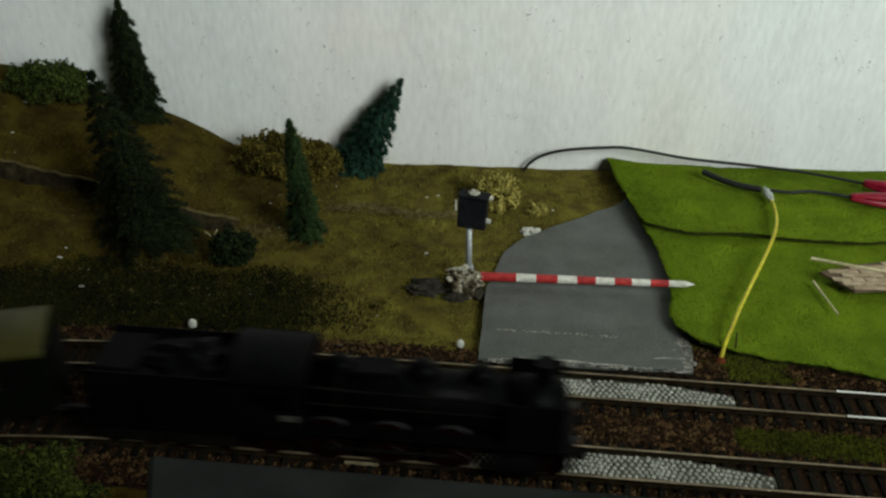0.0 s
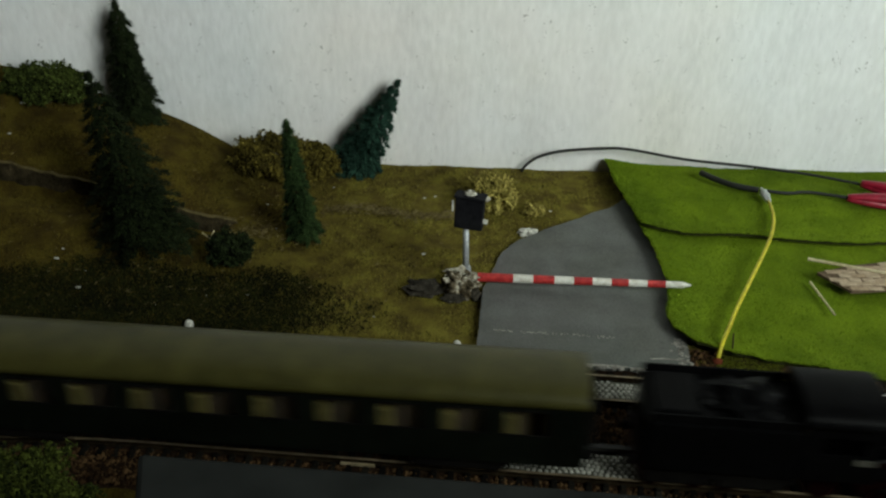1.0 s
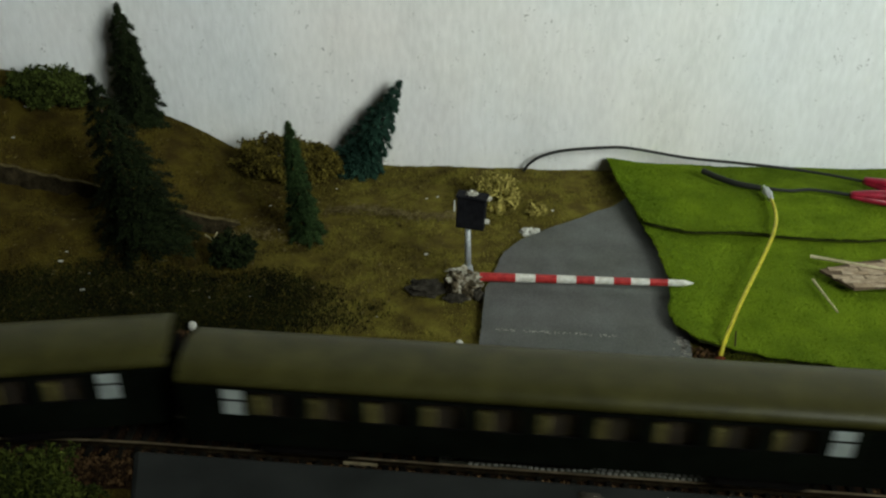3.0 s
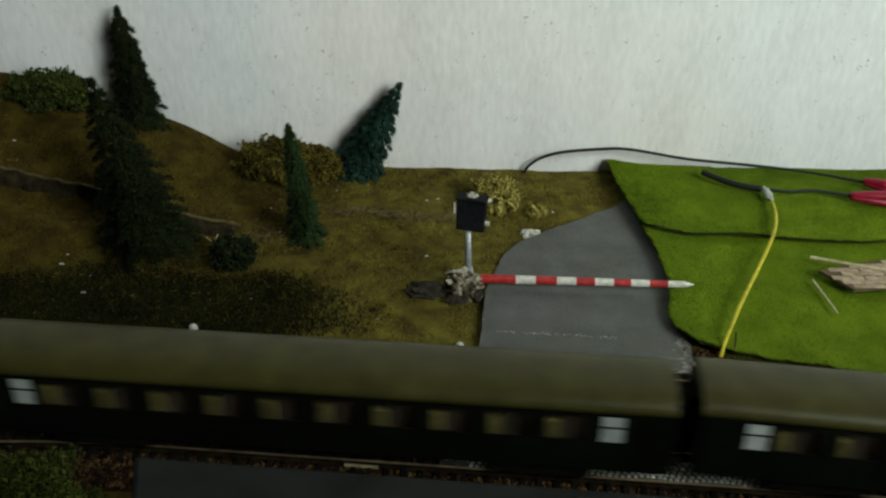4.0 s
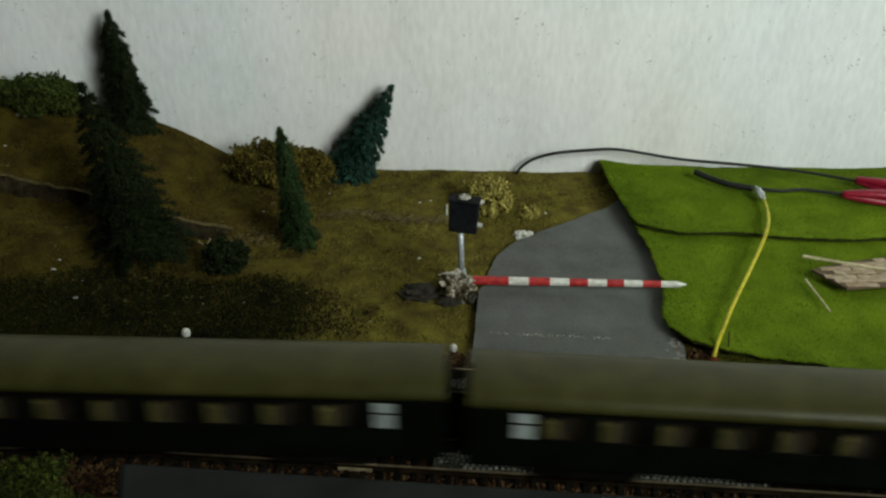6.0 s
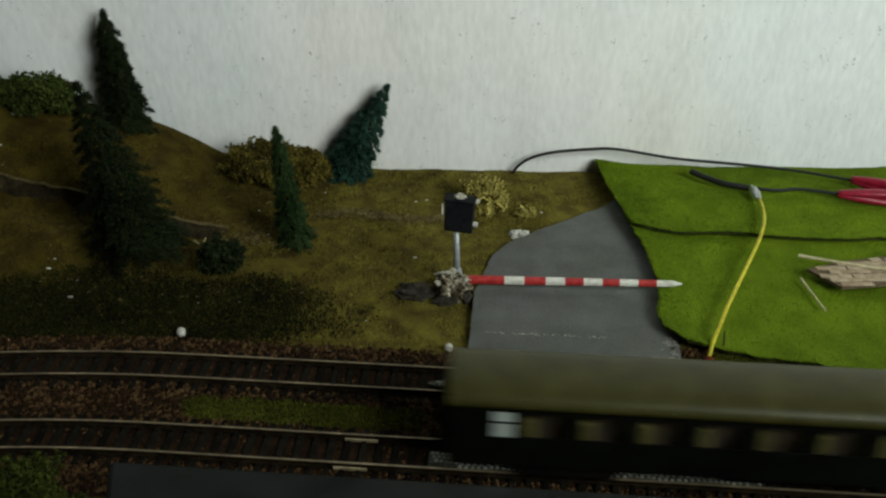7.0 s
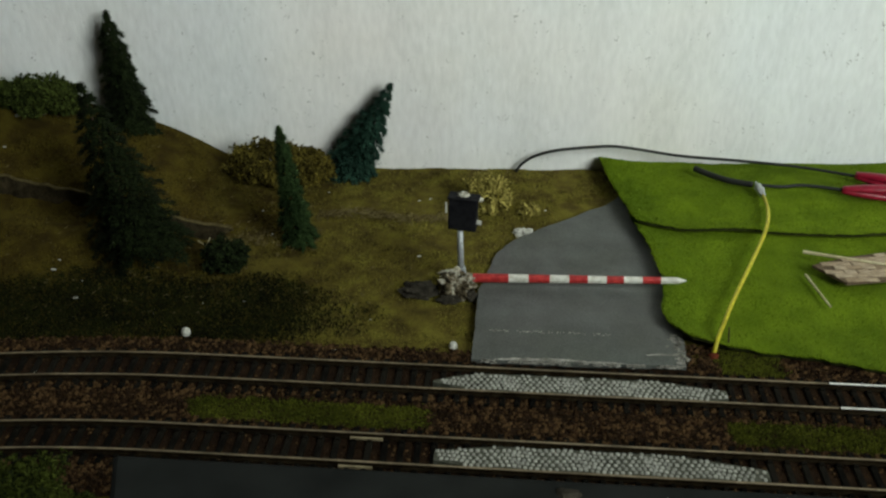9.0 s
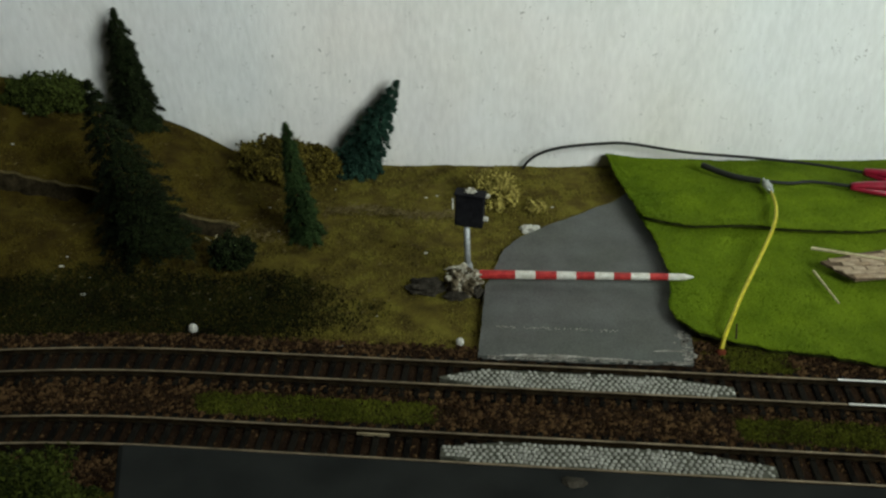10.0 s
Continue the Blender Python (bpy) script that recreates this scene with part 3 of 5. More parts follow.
def road_wear():
    """Pale worn flakes along the road's seam and lower edge."""
    rng = np.random.default_rng(11)
    for y0, x0, x1, count, dx in ((0.3655, 0.022, 0.080, 75, 0.0004), (0.3412, 0.018, 0.110, 420, 0.0008)):
        bm = bmesh.new()
        for _ in range(count):
            x = rng.uniform(x0, x1)
            if noise.noise(Vector((x * 90, y0 * 50, 0))) < (-0.42 if y0 > 0.35 else -0.25):
                continue
            y = y0 - 0.055 * (x - 0.02) + rng.normal(0, 0.0006)
            w = dx * rng.uniform(0.4, 1.4)
            box(bm, x - w, x + w, y - 0.00017, y + 0.00017, 0.0035, 0.0038, 0, Matrix.Translation((x, y, 0)) @ pose(0, 0, 0, 0, 0, rng.normal(0, 14)) @ Matrix.Translation((-x, -y, 0)))
        tagged(part("worn_flakes", bm, "chalk"), "pale worn flakes along a road seam", "road wear", kind="stuff")


road_wear()


def worn_strip():
    """A pale worn strip along the ramp's lower edge and flaking at its corner."""
    rng = np.random.default_rng(41)
    for x0, x1, w, y0 in ((0.0235, 0.066, 0.0017, 0.3425), (0.064, 0.083, 0.0008, 0.3396), (0.094, 0.110, 0.0007, 0.3455)):
        bm = bmesh.new()
        up, lo_ = [], []
        for i in range(33):
            u = i / 32
            x = x0 + (x1 - x0) * u
            y = y0 - 0.05 * (x - x0) + 0.0007 * math.sin(3.1 * u) + 0.0005 * noise.noise(Vector((x * 260, y0 * 90, 0)))
            hw = w * 0.5 * (0.15 + math.sin(math.pi * u) ** 0.6) * (1 + 0.7 * noise.noise(Vector((x * 420, 7, y0 * 90))))
            up.append(bm.verts.new((x, y + hw, 0.0039)))
            lo_.append(bm.verts.new((x, y - hw, 0.0037)))
        for i in range(32):
            bm.faces.new((lo_[i], lo_[i + 1], up[i + 1], up[i]))
        tagged(part("worn_strip", bm, "chalk"), "pale worn strip on the edge of the road", "road wear", kind="stuff")
    bm = bmesh.new()
    for _ in range(90):
        x, y = 0.1105 + abs(rng.normal(0, 0.0016)) * (1 if rng.random() < 0.4 else -1), rng.uniform(0.338, 0.362)
        w = rng.uniform(0.0002, 0.0007)
        box(bm, x - w, x + w, y - w, y + w, 0.0034, 0.0039, 0, Matrix.Translation((x, y, 0)) @ pose(0, 0, 0, 0, 0, rng.uniform(0, 90)) @ Matrix.Translation((-x, -y, 0)))
    tagged(part("worn_flakes", bm, "chalk"), "pale worn flakes on the road corner", "road wear", kind="stuff")


worn_strip()


def crossing(off, s0, s1, low, high, label):
    """A cobbled inlay between the rails; low and high are its near and far edge across the gauge, by metres along it."""
    t = thing("crossing_inlay", label, "crossing inlay", group="crossing inlays")
    n = 80

    def edge(s):
        return 0.0167 * (table(low, s - s0) - 0.5), 0.0167 * (table(high, s - s0) - 0.5)

    bm = bmesh.new()
    prev = None
    for i in range(n + 1):
        s = s0 + (s1 - s0) * i / n
        a, b = edge(s)
        ring = []
        for o, z in ((a, 0.0018), (b, 0.0018), (b, 0.0046), (a, 0.0046)):
            p, _ = line(s, off + o)
            ring.append(bm.verts.new((p.x, p.y, z)))
        if prev:
            for j in range(4):
                bm.faces.new((prev[j], prev[(j + 1) % 4], ring[(j + 1) % 4], ring[j]))
        else:
            bm.faces.new(ring)
        prev = ring
    bm.faces.new(prev)
    bmesh.ops.recalc_face_normals(bm, faces=bm.faces)
    part("base", bm, "joint", t)
    shapes = []
    for k in range(5):
        b2 = boxed(-0.00083, 0.00083, -0.00080, 0.00080, -0.0007, 0.0006, 0.00040)
        for v in b2.verts:
            v.co *= 1 + 0.22 * noise.noise(v.co * 900 + Vector((k * 5, 0, 0)))
        me = mesh_from(b2, "cobble")
        me.materials.append(M["cobble"])
        shapes.append(me)
    rng = np.random.default_rng(int(off * 1000) + 3)
    step, rows, fan = 0.00236, 6, 0.0265
    for i in range(-2, int((s1 - s0) / step) + 3):
        for j in range(rows):
            u = (j + 0.5) / rows
            s = s0 + step * (i + 0.5)
            bow = math.cos(2 * math.pi * (s - s0) / fan)
            ss = s + 0.0010 * bow * (1 - (2 * u - 1) ** 2) + rng.normal(0, 0.00009) + (step / 2 if j % 2 else 0)
            if not s0 + 0.0008 < ss < s1 - 0.0008:
                continue
            a, b = edge(ss)
            o = -0.0072 + 0.0124 * u + 0.0005 * math.sin(2 * math.pi * (s - s0) / fan + 1.0) + rng.normal(0, 0.00013)
            if o < a + 0.0006 or o > b - 0.0005:
                continue
            p, h = line(ss, off + o)
            c = new("cobble", shapes[rng.integers(5)])
            c.parent = t
            k = rng.uniform(0.86, 1.06)
            c.matrix_basis = pose(p.x, p.y, 0.0045 + rng.normal(0, 0.00006), rng.normal(0, 3), rng.normal(0, 3), math.degrees(h) - 15 * bow * (2 * u - 1) + rng.normal(0, 7)) @ Matrix.Diagonal((k, k * rng.uniform(0.9, 1.08), 1, 1))


crossing(0.0, -0.0035, 0.1275, ((0, 0.21), (0.015, 0.05), (0.122, 0.05), (0.131, 0.13)), ((0, 0.54), (0.010, 0.66), (0.026, 0.80), (0.095, 0.81), (0.118, 0.60), (0.131, 0.47)), "pale cobbled inlay between the rails of the crossing")
crossing(GAP, -0.0080, 0.1205, ((0, 0.30), (0.016, 0.05), (0.120, 0.05), (0.1285, 0.16)), ((0, 0.36), (0.008, 0.56), (0.020, 0.76), (0.098, 0.78), (0.1285, 0.50)), "pale cobbled crossing inlay next to the asphalt ramp")


# ---- grass mats ----
def grass_mat(name, label, left, bottom, top, z_edge, z_in, x_right, seed, lift=0.0):
    """A loose sheet of bright turf: left edge x over v, lower and upper edge y over x."""
    t = thing(name, label, "grass mat", group="grass mats")
    nu, nv = 90, 46

    def place(u, v):
        xl = table(left, v)
        x = xl + (x_right - xl) * u ** 1.35
        y = table(bottom, x) * (1 - v) + table(top, x) * v
        r = 0.0012 * (1 - smooth01(0, 0.06, min(u, v * 0.6)))
        x += r * noise.noise(Vector((x, y, seed)) * 220)
        y += r * noise.noise(Vector((x, y, seed + 5)) * 220)
        z = z_in + (z_edge - z_in) * (1 - smooth01(0.0, 0.16, u)) + lift * (1 - smooth01(0.0, 0.16, v)) + 0.0016 * noise.noise(Vector((x, y, seed)) * 26) + 0.0005 * noise.noise(Vector((x, y, seed)) * 110)
        return x, y, z

    bm = bmesh.new()
    up = [[bm.verts.new(place(i / nu, j / nv)) for i in range(nu + 1)] for j in range(nv + 1)]
    for j in range(nv):
        for i in range(nu):
            bm.faces.new((up[j][i], up[j][i + 1], up[j + 1][i + 1], up[j + 1][i]))
    part("turf_layer", bm, "matgreen", t, smooth=True)
    bm = bmesh.new()
    rim = [up_ for up_ in ([(i / nu, 0) for i in range(nu + 1)] + [(1, j / nv) for j in range(1, nv + 1)] + [(i / nu, 1) for i in range(nu - 1, -1, -1)] + [(0, j / nv) for j in range(nv - 1, 0, -1)])]
    a = []
    b = []
    for u, v in rim:
        x, y, z = place(u, v)
        a.append(bm.verts.new((x, y, z)))
        b.append(bm.verts.new((x + 0.0008, y + 0.0005, z - 0.0020)))
    for i in range(len(rim)):
        k = (i + 1) % len(rim)
        bm.faces.new((a[i], b[i], b[k], a[k]))
    dn = [[bm.verts.new(Vector(place(i / 30, j / 16)) + Vector((0.0008, 0.0005, -0.0020))) for i in range(31)] for j in range(17)]
    for j in range(16):
        for i in range(30):
            bm.faces.new((dn[j][i], dn[j + 1][i], dn[j + 1][i + 1], dn[j][i + 1]))
    part("backing", bm, "backing", t, "dark brown backing sheet")
    rng = np.random.default_rng(seed)
    vs, fs = [], []
    for _ in range(42000):
        u, v = rng.random() ** 1.0 * 0.72, rng.random()
        if rng.random() < 0.10:
            u, v = (0.0, v) if rng.random() < 0.5 else (u, 0.0)
        x, y, z = place(u, v)
        ang, h, w = rng.uniform(0, 6.28), rng.uniform(0.0004, 0.0011), rng.uniform(0.00012, 0.0003)
        k = len(vs)
        vs += [(x - w * math.cos(ang), y - w * math.sin(ang), z - 0.0002), (x + w * math.cos(ang), y + w * math.sin(ang), z - 0.0002), (x + rng.normal(0, 0.0006), y + rng.normal(0, 0.0006), z + h)]
        fs.append((k, k + 1, k + 2))
    me = soup("fibre_layer", vs, fs)
    me.materials.append(M["matfibre"])
    tagged(part("fibre_layer", me, "matfibre", t), kind="stuff")
    return t


grass_mat("grass_mat", "bright green turf mat lying beside the asphalt road", ((0, 0.1165), (0.08, 0.109), (0.16, 0.107), (0.38, 0.1135), (0.7, 0.1135), (1, 0.1085)),
          ((0.10, 0.354), (0.117, 0.353), (0.147, 0.3465), (0.171, 0.3405), (0.199, 0.332), (0.30, 0.322), (0.6, 0.318)), ((0.10, 0.478), (0.6, 0.478)), 0.0085, 0.0038, 0.52, 21, 0.0008)
grass_mat("grass_mat", "bright green turf mat overlapping another at the wall", ((0, 0.1105), (0.3, 0.1075), (0.6, 0.1045), (1, 0.1025)),
          ((0.10, 0.467), (0.115, 0.460), (0.166, 0.4595), (0.227, 0.452), (0.25, 0.455), (0.6, 0.45)), ((0.10, 0.5535), (0.6, 0.5535)), 0.0098, 0.0056, 0.52, 33, 0.0024)


# ---- trees and bushes ----
def conifer(label, m, height, radius, mat, seed, tier=0.0055, width=1.0, spire=0.85, tip=0.0022, needles=26):
    """A model fir: whorls of drooping branches up a thin trunk, each branch a spray of needles."""
    t = thing("conifer_tree", label, "conifer tree", m, group="model conifers")
    part("trunk", rodded((0, 0, -0.004), (0, 0, height * 0.97), height * 0.02, 0.0003, 8), "bark", t)
    rng = np.random.default_rng(seed)
    v, fa = [], []

    def needle(p, d, side, size):
        k = len(v)
        w = size * rng.uniform(0.20, 0.34)
        up = Vector((0, 0, w * rng.uniform(-0.4, 1.0)))
        v.extend((tuple(p - side * w), tuple(p + side * w + up), tuple(p + d * size + Vector(rng.normal(0, size * 0.28, 3)))))
        fa.append((k, k + 1, k + 2))

    tiers = int(height / tier)
    for i in range(tiers + 1):
        f = i / tiers
        reach = radius * (1 - f) ** spire + tip * min(1.0, 6 * (1 - f) + 0.25)
        count = max(6, int(7 + 520 * reach))
        for b in range(count):
            a = (b + rng.uniform(-0.35, 0.35)) * 2 * math.pi / count + i * 1.1
            r = reach * rng.uniform(0.72, 1.14) * (1 + 0.10 * noise.noise(Vector((math.cos(a) * 1.4, math.sin(a) * 1.4, f * 5 + seed))))
            z0 = 0.004 + f * (height - 0.005) + rng.normal(0, tier * 0.13)
            droop = rng.uniform(0.20, 0.40) * (1 - 0.5 * f)
            out = Vector((math.cos(a), math.sin(a) * width, 0))
            side = Vector((-math.sin(a), math.cos(a), 0))
            for _ in range(int(4.4 * needles * (0.5 + 0.8 * r / radius))):
                q = rng.uniform(0.22, 1.0) ** 0.7
                spread = r * 0.26 * (1.15 - q) * rng.normal()
                p = out * (r * q) + side * spread + Vector((0, 0, z0 - droop * r * q * q + rng.normal(0, 0.0004) + tier * (0.42 * (1 - q) + (0.24 - 0.15 * q) * rng.normal())))
                d = (out * 0.9 + side * rng.normal(0, 0.5) + Vector((0, 0, rng.uniform(-0.55, 0.25)))).normalized()
                needle(p, d, side, rng.uniform(0.0014, 0.0026))
    me = soup("crown", v, fa)
    me.materials.append(M[mat])
    part("crown", me, mat, t)
    return t


def foam_bush(label, m, size, mat, seed, clumps=1500, grain=0.0011, trunk=0.0, name="bush"):
    """A shrub or round tree: limbs inside a crown of many small clumps with an uneven outline and gaps."""
    t = thing(name, label, name.replace("_", " "), m)
    rng = np.random.default_rng(seed)
    bm = bmesh.new()
    base = Vector((0, 0, -0.003))
    fork = Vector((0, 0, trunk + size[2] * 0.15))
    rod(bm, base, fork, max(0.0012, size[0] * 0.07), max(0.0008, size[0] * 0.05), 7)
    for i in range(9):
        a = i * 2.4
        rod(bm, fork, (math.cos(a) * size[0] * 0.6, math.sin(a) * size[1] * 0.6, trunk + size[2] * rng.uniform(0.5, 1.3)), max(0.0007, size[0] * 0.035), 0.0003, 5)
    part("limbs", bm, "bark", t)
    v, fa = [], []
    tet = ((0, 1, 2), (0, 2, 3), (0, 3, 1), (1, 3, 2))
    for _ in range(clumps):
        d = Vector(rng.normal(0, 1, 3)).normalized()
        lump = 1 + 0.45 * noise.noise(d * 2.3 + Vector((seed, 0, 0))) + 0.26 * noise.noise(d * 6 + Vector((0, seed, 0)))
        r = lump * rng.uniform(0.45, 1.0) ** 0.45
        if noise.noise(d * 4.5 + Vector((0, 0, seed * 3))) < -0.33 and r > 0.75:
            continue
        c = Vector((d.x * size[0], d.y * size[1], trunk + size[2] + d.z * size[2])) * 1.0
        c = Vector((d.x * size[0] * r, d.y * size[1] * r, trunk + size[2] * (1 + d.z * r)))
        if c.z < 0:
            continue
        for _q in range(2):
            k = len(v)
            for _k in range(4):
                v.append(tuple(c + Vector(rng.normal(0, grain, 3))))
            fa += [(k + a, k + b, k + e) for a, b, e in tet]
    me = soup("crown", v, fa)
    me.materials.append(M[mat])
    part("crown", me, mat, t)
    return t


def lichen_bush(label, m, size, seed):
    """A dense clump of bare knobbly yellow lichen twigs."""
    t = thing("lichen_bush", label, "bush", m)
    rng = np.random.default_rng(seed)

    def grow(bm, p, d, r, depth):
        n = p + d * size * rng.uniform(0.13, 0.22)
        rod(bm, p, n, r, r * 0.9, 5)
        bmesh.ops.create_icosphere(bm, subdivisions=1, radius=r * 1.3, matrix=Matrix.Translation(n))
        if depth:
            for _ in range(2 + (rng.random() < 0.3)):
                pull = Vector((-n.x, -n.y, 0.75 * size - n.z)) * (1.0 / size)
                e = (d + pull * 0.9 + Vector(rng.normal(0, 0.62, 3))).normalized()
                grow(bm, n, e, r * 0.90, depth - 1)

    for i in range(36):
        a = i * 2.39996
        q = 0.27 * size * math.sqrt(i / 36)
        bm = bmesh.new()
        grow(bm, Vector((q * math.cos(a), q * math.sin(a), -0.001)), Vector((0.2 * math.cos(a), 0.2 * math.sin(a), rng.uniform(0.7, 1.6))).normalized(), size * 0.033, 4)
        part("twig", bm, "leaf_yellow", t)
    return t


def stand(x, y, rx=0, ry=0, rz=0, dz=0.0):
    return pose(x, y, ground(x, y) + dz, rx, ry, rz)


conifer("dark green model fir standing on the hill top", stand(-0.1970, 0.5435, 0, -2.5, 0, -0.0035), 0.0730, 0.0126, "needle_dark", 1, 0.0056, 0.8, 0.80, 0.0036)
conifer("large dark model fir with a broad crown on the slope", stand(-0.164, 0.437, -9, -14, 0), 0.0925, 0.0250, "needle_dark", 2, 0.0058, 1.0, 0.85, 0.0030, 34)
conifer("slim green model fir on the turf slope", stand(-0.0812, 0.4545, 0, -5, 0), 0.0688, 0.0076, "needle_green", 3, 0.0050, 1.0, 0.95, 0.0020, 24)
conifer("bluish green model fir leaning against the wall", pose(-0.0645, 0.5420, -0.003, -2, 26, 0), 0.0720, 0.0190, "needle_blue", 4, 0.0053, 0.7, 0.85, 0.0014, 30)
foam_bush("olive yellow foam bush on the turf before the wall", stand(-0.108, 0.524), (0.0245, 0.013, 0.0134), "leaf_olive", 5, 5600, 0.0008)
foam_bush("lower brownish foam bush beside a leaning fir", stand(-0.0860, 0.527), (0.0165, 0.011, 0.0120), "leaf_olive", 15, 3200, 0.0008)
foam_bush("dark green foam bush on the hill top", stand(-0.245, 0.532), (0.026, 0.012, 0.0115), "leaf_green", 6, 4200, 0.0008)
foam_bush("small dark green bush on the slope", stand(-0.1165, 0.425), (0.0115, 0.009, 0.0088), "needle_dark", 7, 2000, 0.0008)
foam_bush("round green foam tree in front of the tracks", pose(-0.1265, 0.181, 0), (0.031, 0.026, 0.021), "leaf_tree", 8, 24000, 0.00055, 0.0352, "tree")
lichen_bush("yellow lichen bush of bare knobbly twigs", stand(0.0265, 0.499, 0, 0, 0), 0.0245, 9)
foam_bush("tiny yellow tuft beside the lichen bush", stand(0.052, 0.492), (0.006, 0.004, 0.003), "leaf_yellow", 10, 160)


# ---- the crossing's barrier and signal ----
def signal():
    t = thing("crossing_signal", "black box crossing signal on a grey post", "signal", pose(0.0095, 0.412, 0.0))
    part("post", rodded((0, 0, 0.004), (-0.0008, 0, 0.036), 0.0017, 0.0015, 12), "steel", t, "grey metal post", True)
    part("collar", rodded((0, 0, 0.008), (0, 0, 0.0115), 0.0028, 0.0022, 12), "steel", t)
    part("housing", boxed(-0.0080, 0.0065, -0.0032, 0.0032, 0.0345, 0.0520, 0.0007, pose(0, 0, 0, 0, 2, -12)), "box", t)
    part("hood", boxed(-0.0086, 0.0072, -0.0042, 0.0036, 0.0517, 0.0530, 0.0004, pose(0, 0, 0, 0, 2, -12)), "box", t)
    part("cap", lifted(blob(0.0025, (1.2, 1, 0.55), 0.7, 3, 3, 2.6), (0.0008, 0, 0.0534)), "palerubble", t, "pale glue blob", True)
    part("lamp", rodded((0.0058, -0.0012, 0.0388), (0.0098, -0.0022, 0.0384), 0.0015, 0.0013, 10), "white", t, "white peg")
    part("bracket", lifted(blob(0.0021, (1.5, 0.8, 0.7), 0.3, 5), (0.0080, 0.0015, 0.0497)), "palerubble", t, "", True)
    part("mark", boxed(-0.0084, -0.0075, -0.0042, -0.0012, 0.0452, 0.0502, 0.0002), "white", t, "white side mark")


def barrier():
    t = thing("crossing_barrier", "red and white striped barrier lowered across the road", "barrier", pose(0.0, 0.0, 0.0))
    part("mount", lifted(blob(0.0092, (0.95, 0.75, 0.92), 0.75, 8, 4, 3.0), (0.0068, 0.4035, 0.0035)), "rubble", t, "crumbling mottled plaster mount")
    part("pivot", rodded((0.009, 0.4005, 0.0085), (0.009, 0.4095, 0.0085), 0.0027, 0.0024, 12), "rubble", t)
    part("bearing", lifted(blob(0.0036, (1.25, 0.8, 0.8), 0.7, 17, 3, 3.0), (0.0125, 0.4040, 0.0088)), "palerubble", t, "whitish crumbling bearing")
    part("cap_lump", lifted(blob(0.0034, (1.6, 0.8, 0.6), 0.8, 21, 3, 3.0), (0.0045, 0.4060, 0.0108)), "palerubble", t, "whitish crumbling lump")
    a, b = Vector((0.0155, 0.4050, 0.0090)), Vector((0.1240, 0.3985, 0.0112))
    cuts = (0.0, 0.168, 0.262, 0.362, 0.453, 0.540, 0.628, 0.708, 0.795, 0.880, 0.958, 1.0)
    for i, (p, q) in enumerate(zip(cuts, cuts[1:])):
        r0, r1 = 0.0024 - 0.0007 * p, 0.0024 - 0.0007 * q
        if i == 10:
            r1 = 0.0003
        part("stripe", rodded(a.lerp(b, p), a.lerp(b, q), r0, r1, 12), "boomred" if i % 2 == 0 and i < 10 else "boomwhite", t, "red painted stripe" if i % 2 == 0 and i < 10 else "white painted stripe")


signal()
barrier()
for (x, y, r, sq, sd, lb) in ((-0.0125, 0.4035, 0.0080, (1.25, 0.8, 0.62), 2, "dark grey rock half sunk in turf"), (0.0030, 0.3955, 0.0050, (1.2, 0.6, 0.5), 4, "small dark rock under the barrier mount"), (0.0145, 0.3985, 0.0042, (0.7, 0.9, 0.9), 6, "dark rock by the road edge")):
    tagged(part("rock", lifted(blob(r, sq, 0.45, sd, 3, 2.2), (x, y, 0.0016)), "rock"), lb, "rock", "rocks by the barrier")


# ---- cables, clips and scraps on the mats ----
def cable(label, pts, r, mat):
    return tagged(part("cable", tube(pts, r), mat, None, "", True), label, "cable")


cable("thin black cable arching along the white wall", [(0.0480, 0.5505, 0.001), (0.0515, 0.5500, 0.0065), (0.059, 0.5495, 0.0122), (0.073, 0.547, 0.0175), (0.097, 0.548, 0.0195), (0.115, 0.547, 0.0200), (0.152, 0.544, 0.0152), (0.190, 0.541, 0.0130), (0.227, 0.534, 0.0118), (0.2600, 0.5215, 0.0110)], 0.0010, "wire_black")
cable("thick black sleeve lying on the grass mat", [(0.160, 0.5335, 0.0112), (0.168, 0.5255, 0.0104), (0.178, 0.518, 0.0100), (0.191, 0.512, 0.0102)], 0.0020, "wire_black")
cable("thin black cable running to a red clip", [(0.193, 0.512, 0.0102), (0.208, 0.509, 0.0102), (0.222, 0.5105, 0.0104), (0.2445, 0.5035, 0.0106)], 0.0011, "wire_black")
cable("bare yellow cable hanging down over the turf", [(0.1935, 0.506, 0.0100), (0.1930, 0.497, 0.0100), (0.1900, 0.479, 0.0106), (0.1835, 0.459, 0.0115), (0.1720, 0.435, 0.0112), (0.1450, 0.385, 0.0100), (0.1340, 0.363, 0.0098), (0.1285, 0.3525, 0.0078), (0.1262, 0.3480, 0.0025)], 0.00105, "wire_yellow")
tagged(part("connector", lifted(blob(0.0032, (0.68, 2.5, 0.8), 0.5, 12, 3, 2.8), (0.1930, 0.5045, 0.0104)), "tin", None, "", True), "grey crumpled tape joint between two cables", "connector")
tagged(part("cable_end", lifted(blob(0.0022, (1.2, 0.9, 0.7), 0.6, 14, 2), (0.1262, 0.3475, 0.0018)), "clay", None, "", True), "dull red lump at the foot of a yellow cable", "cable end")


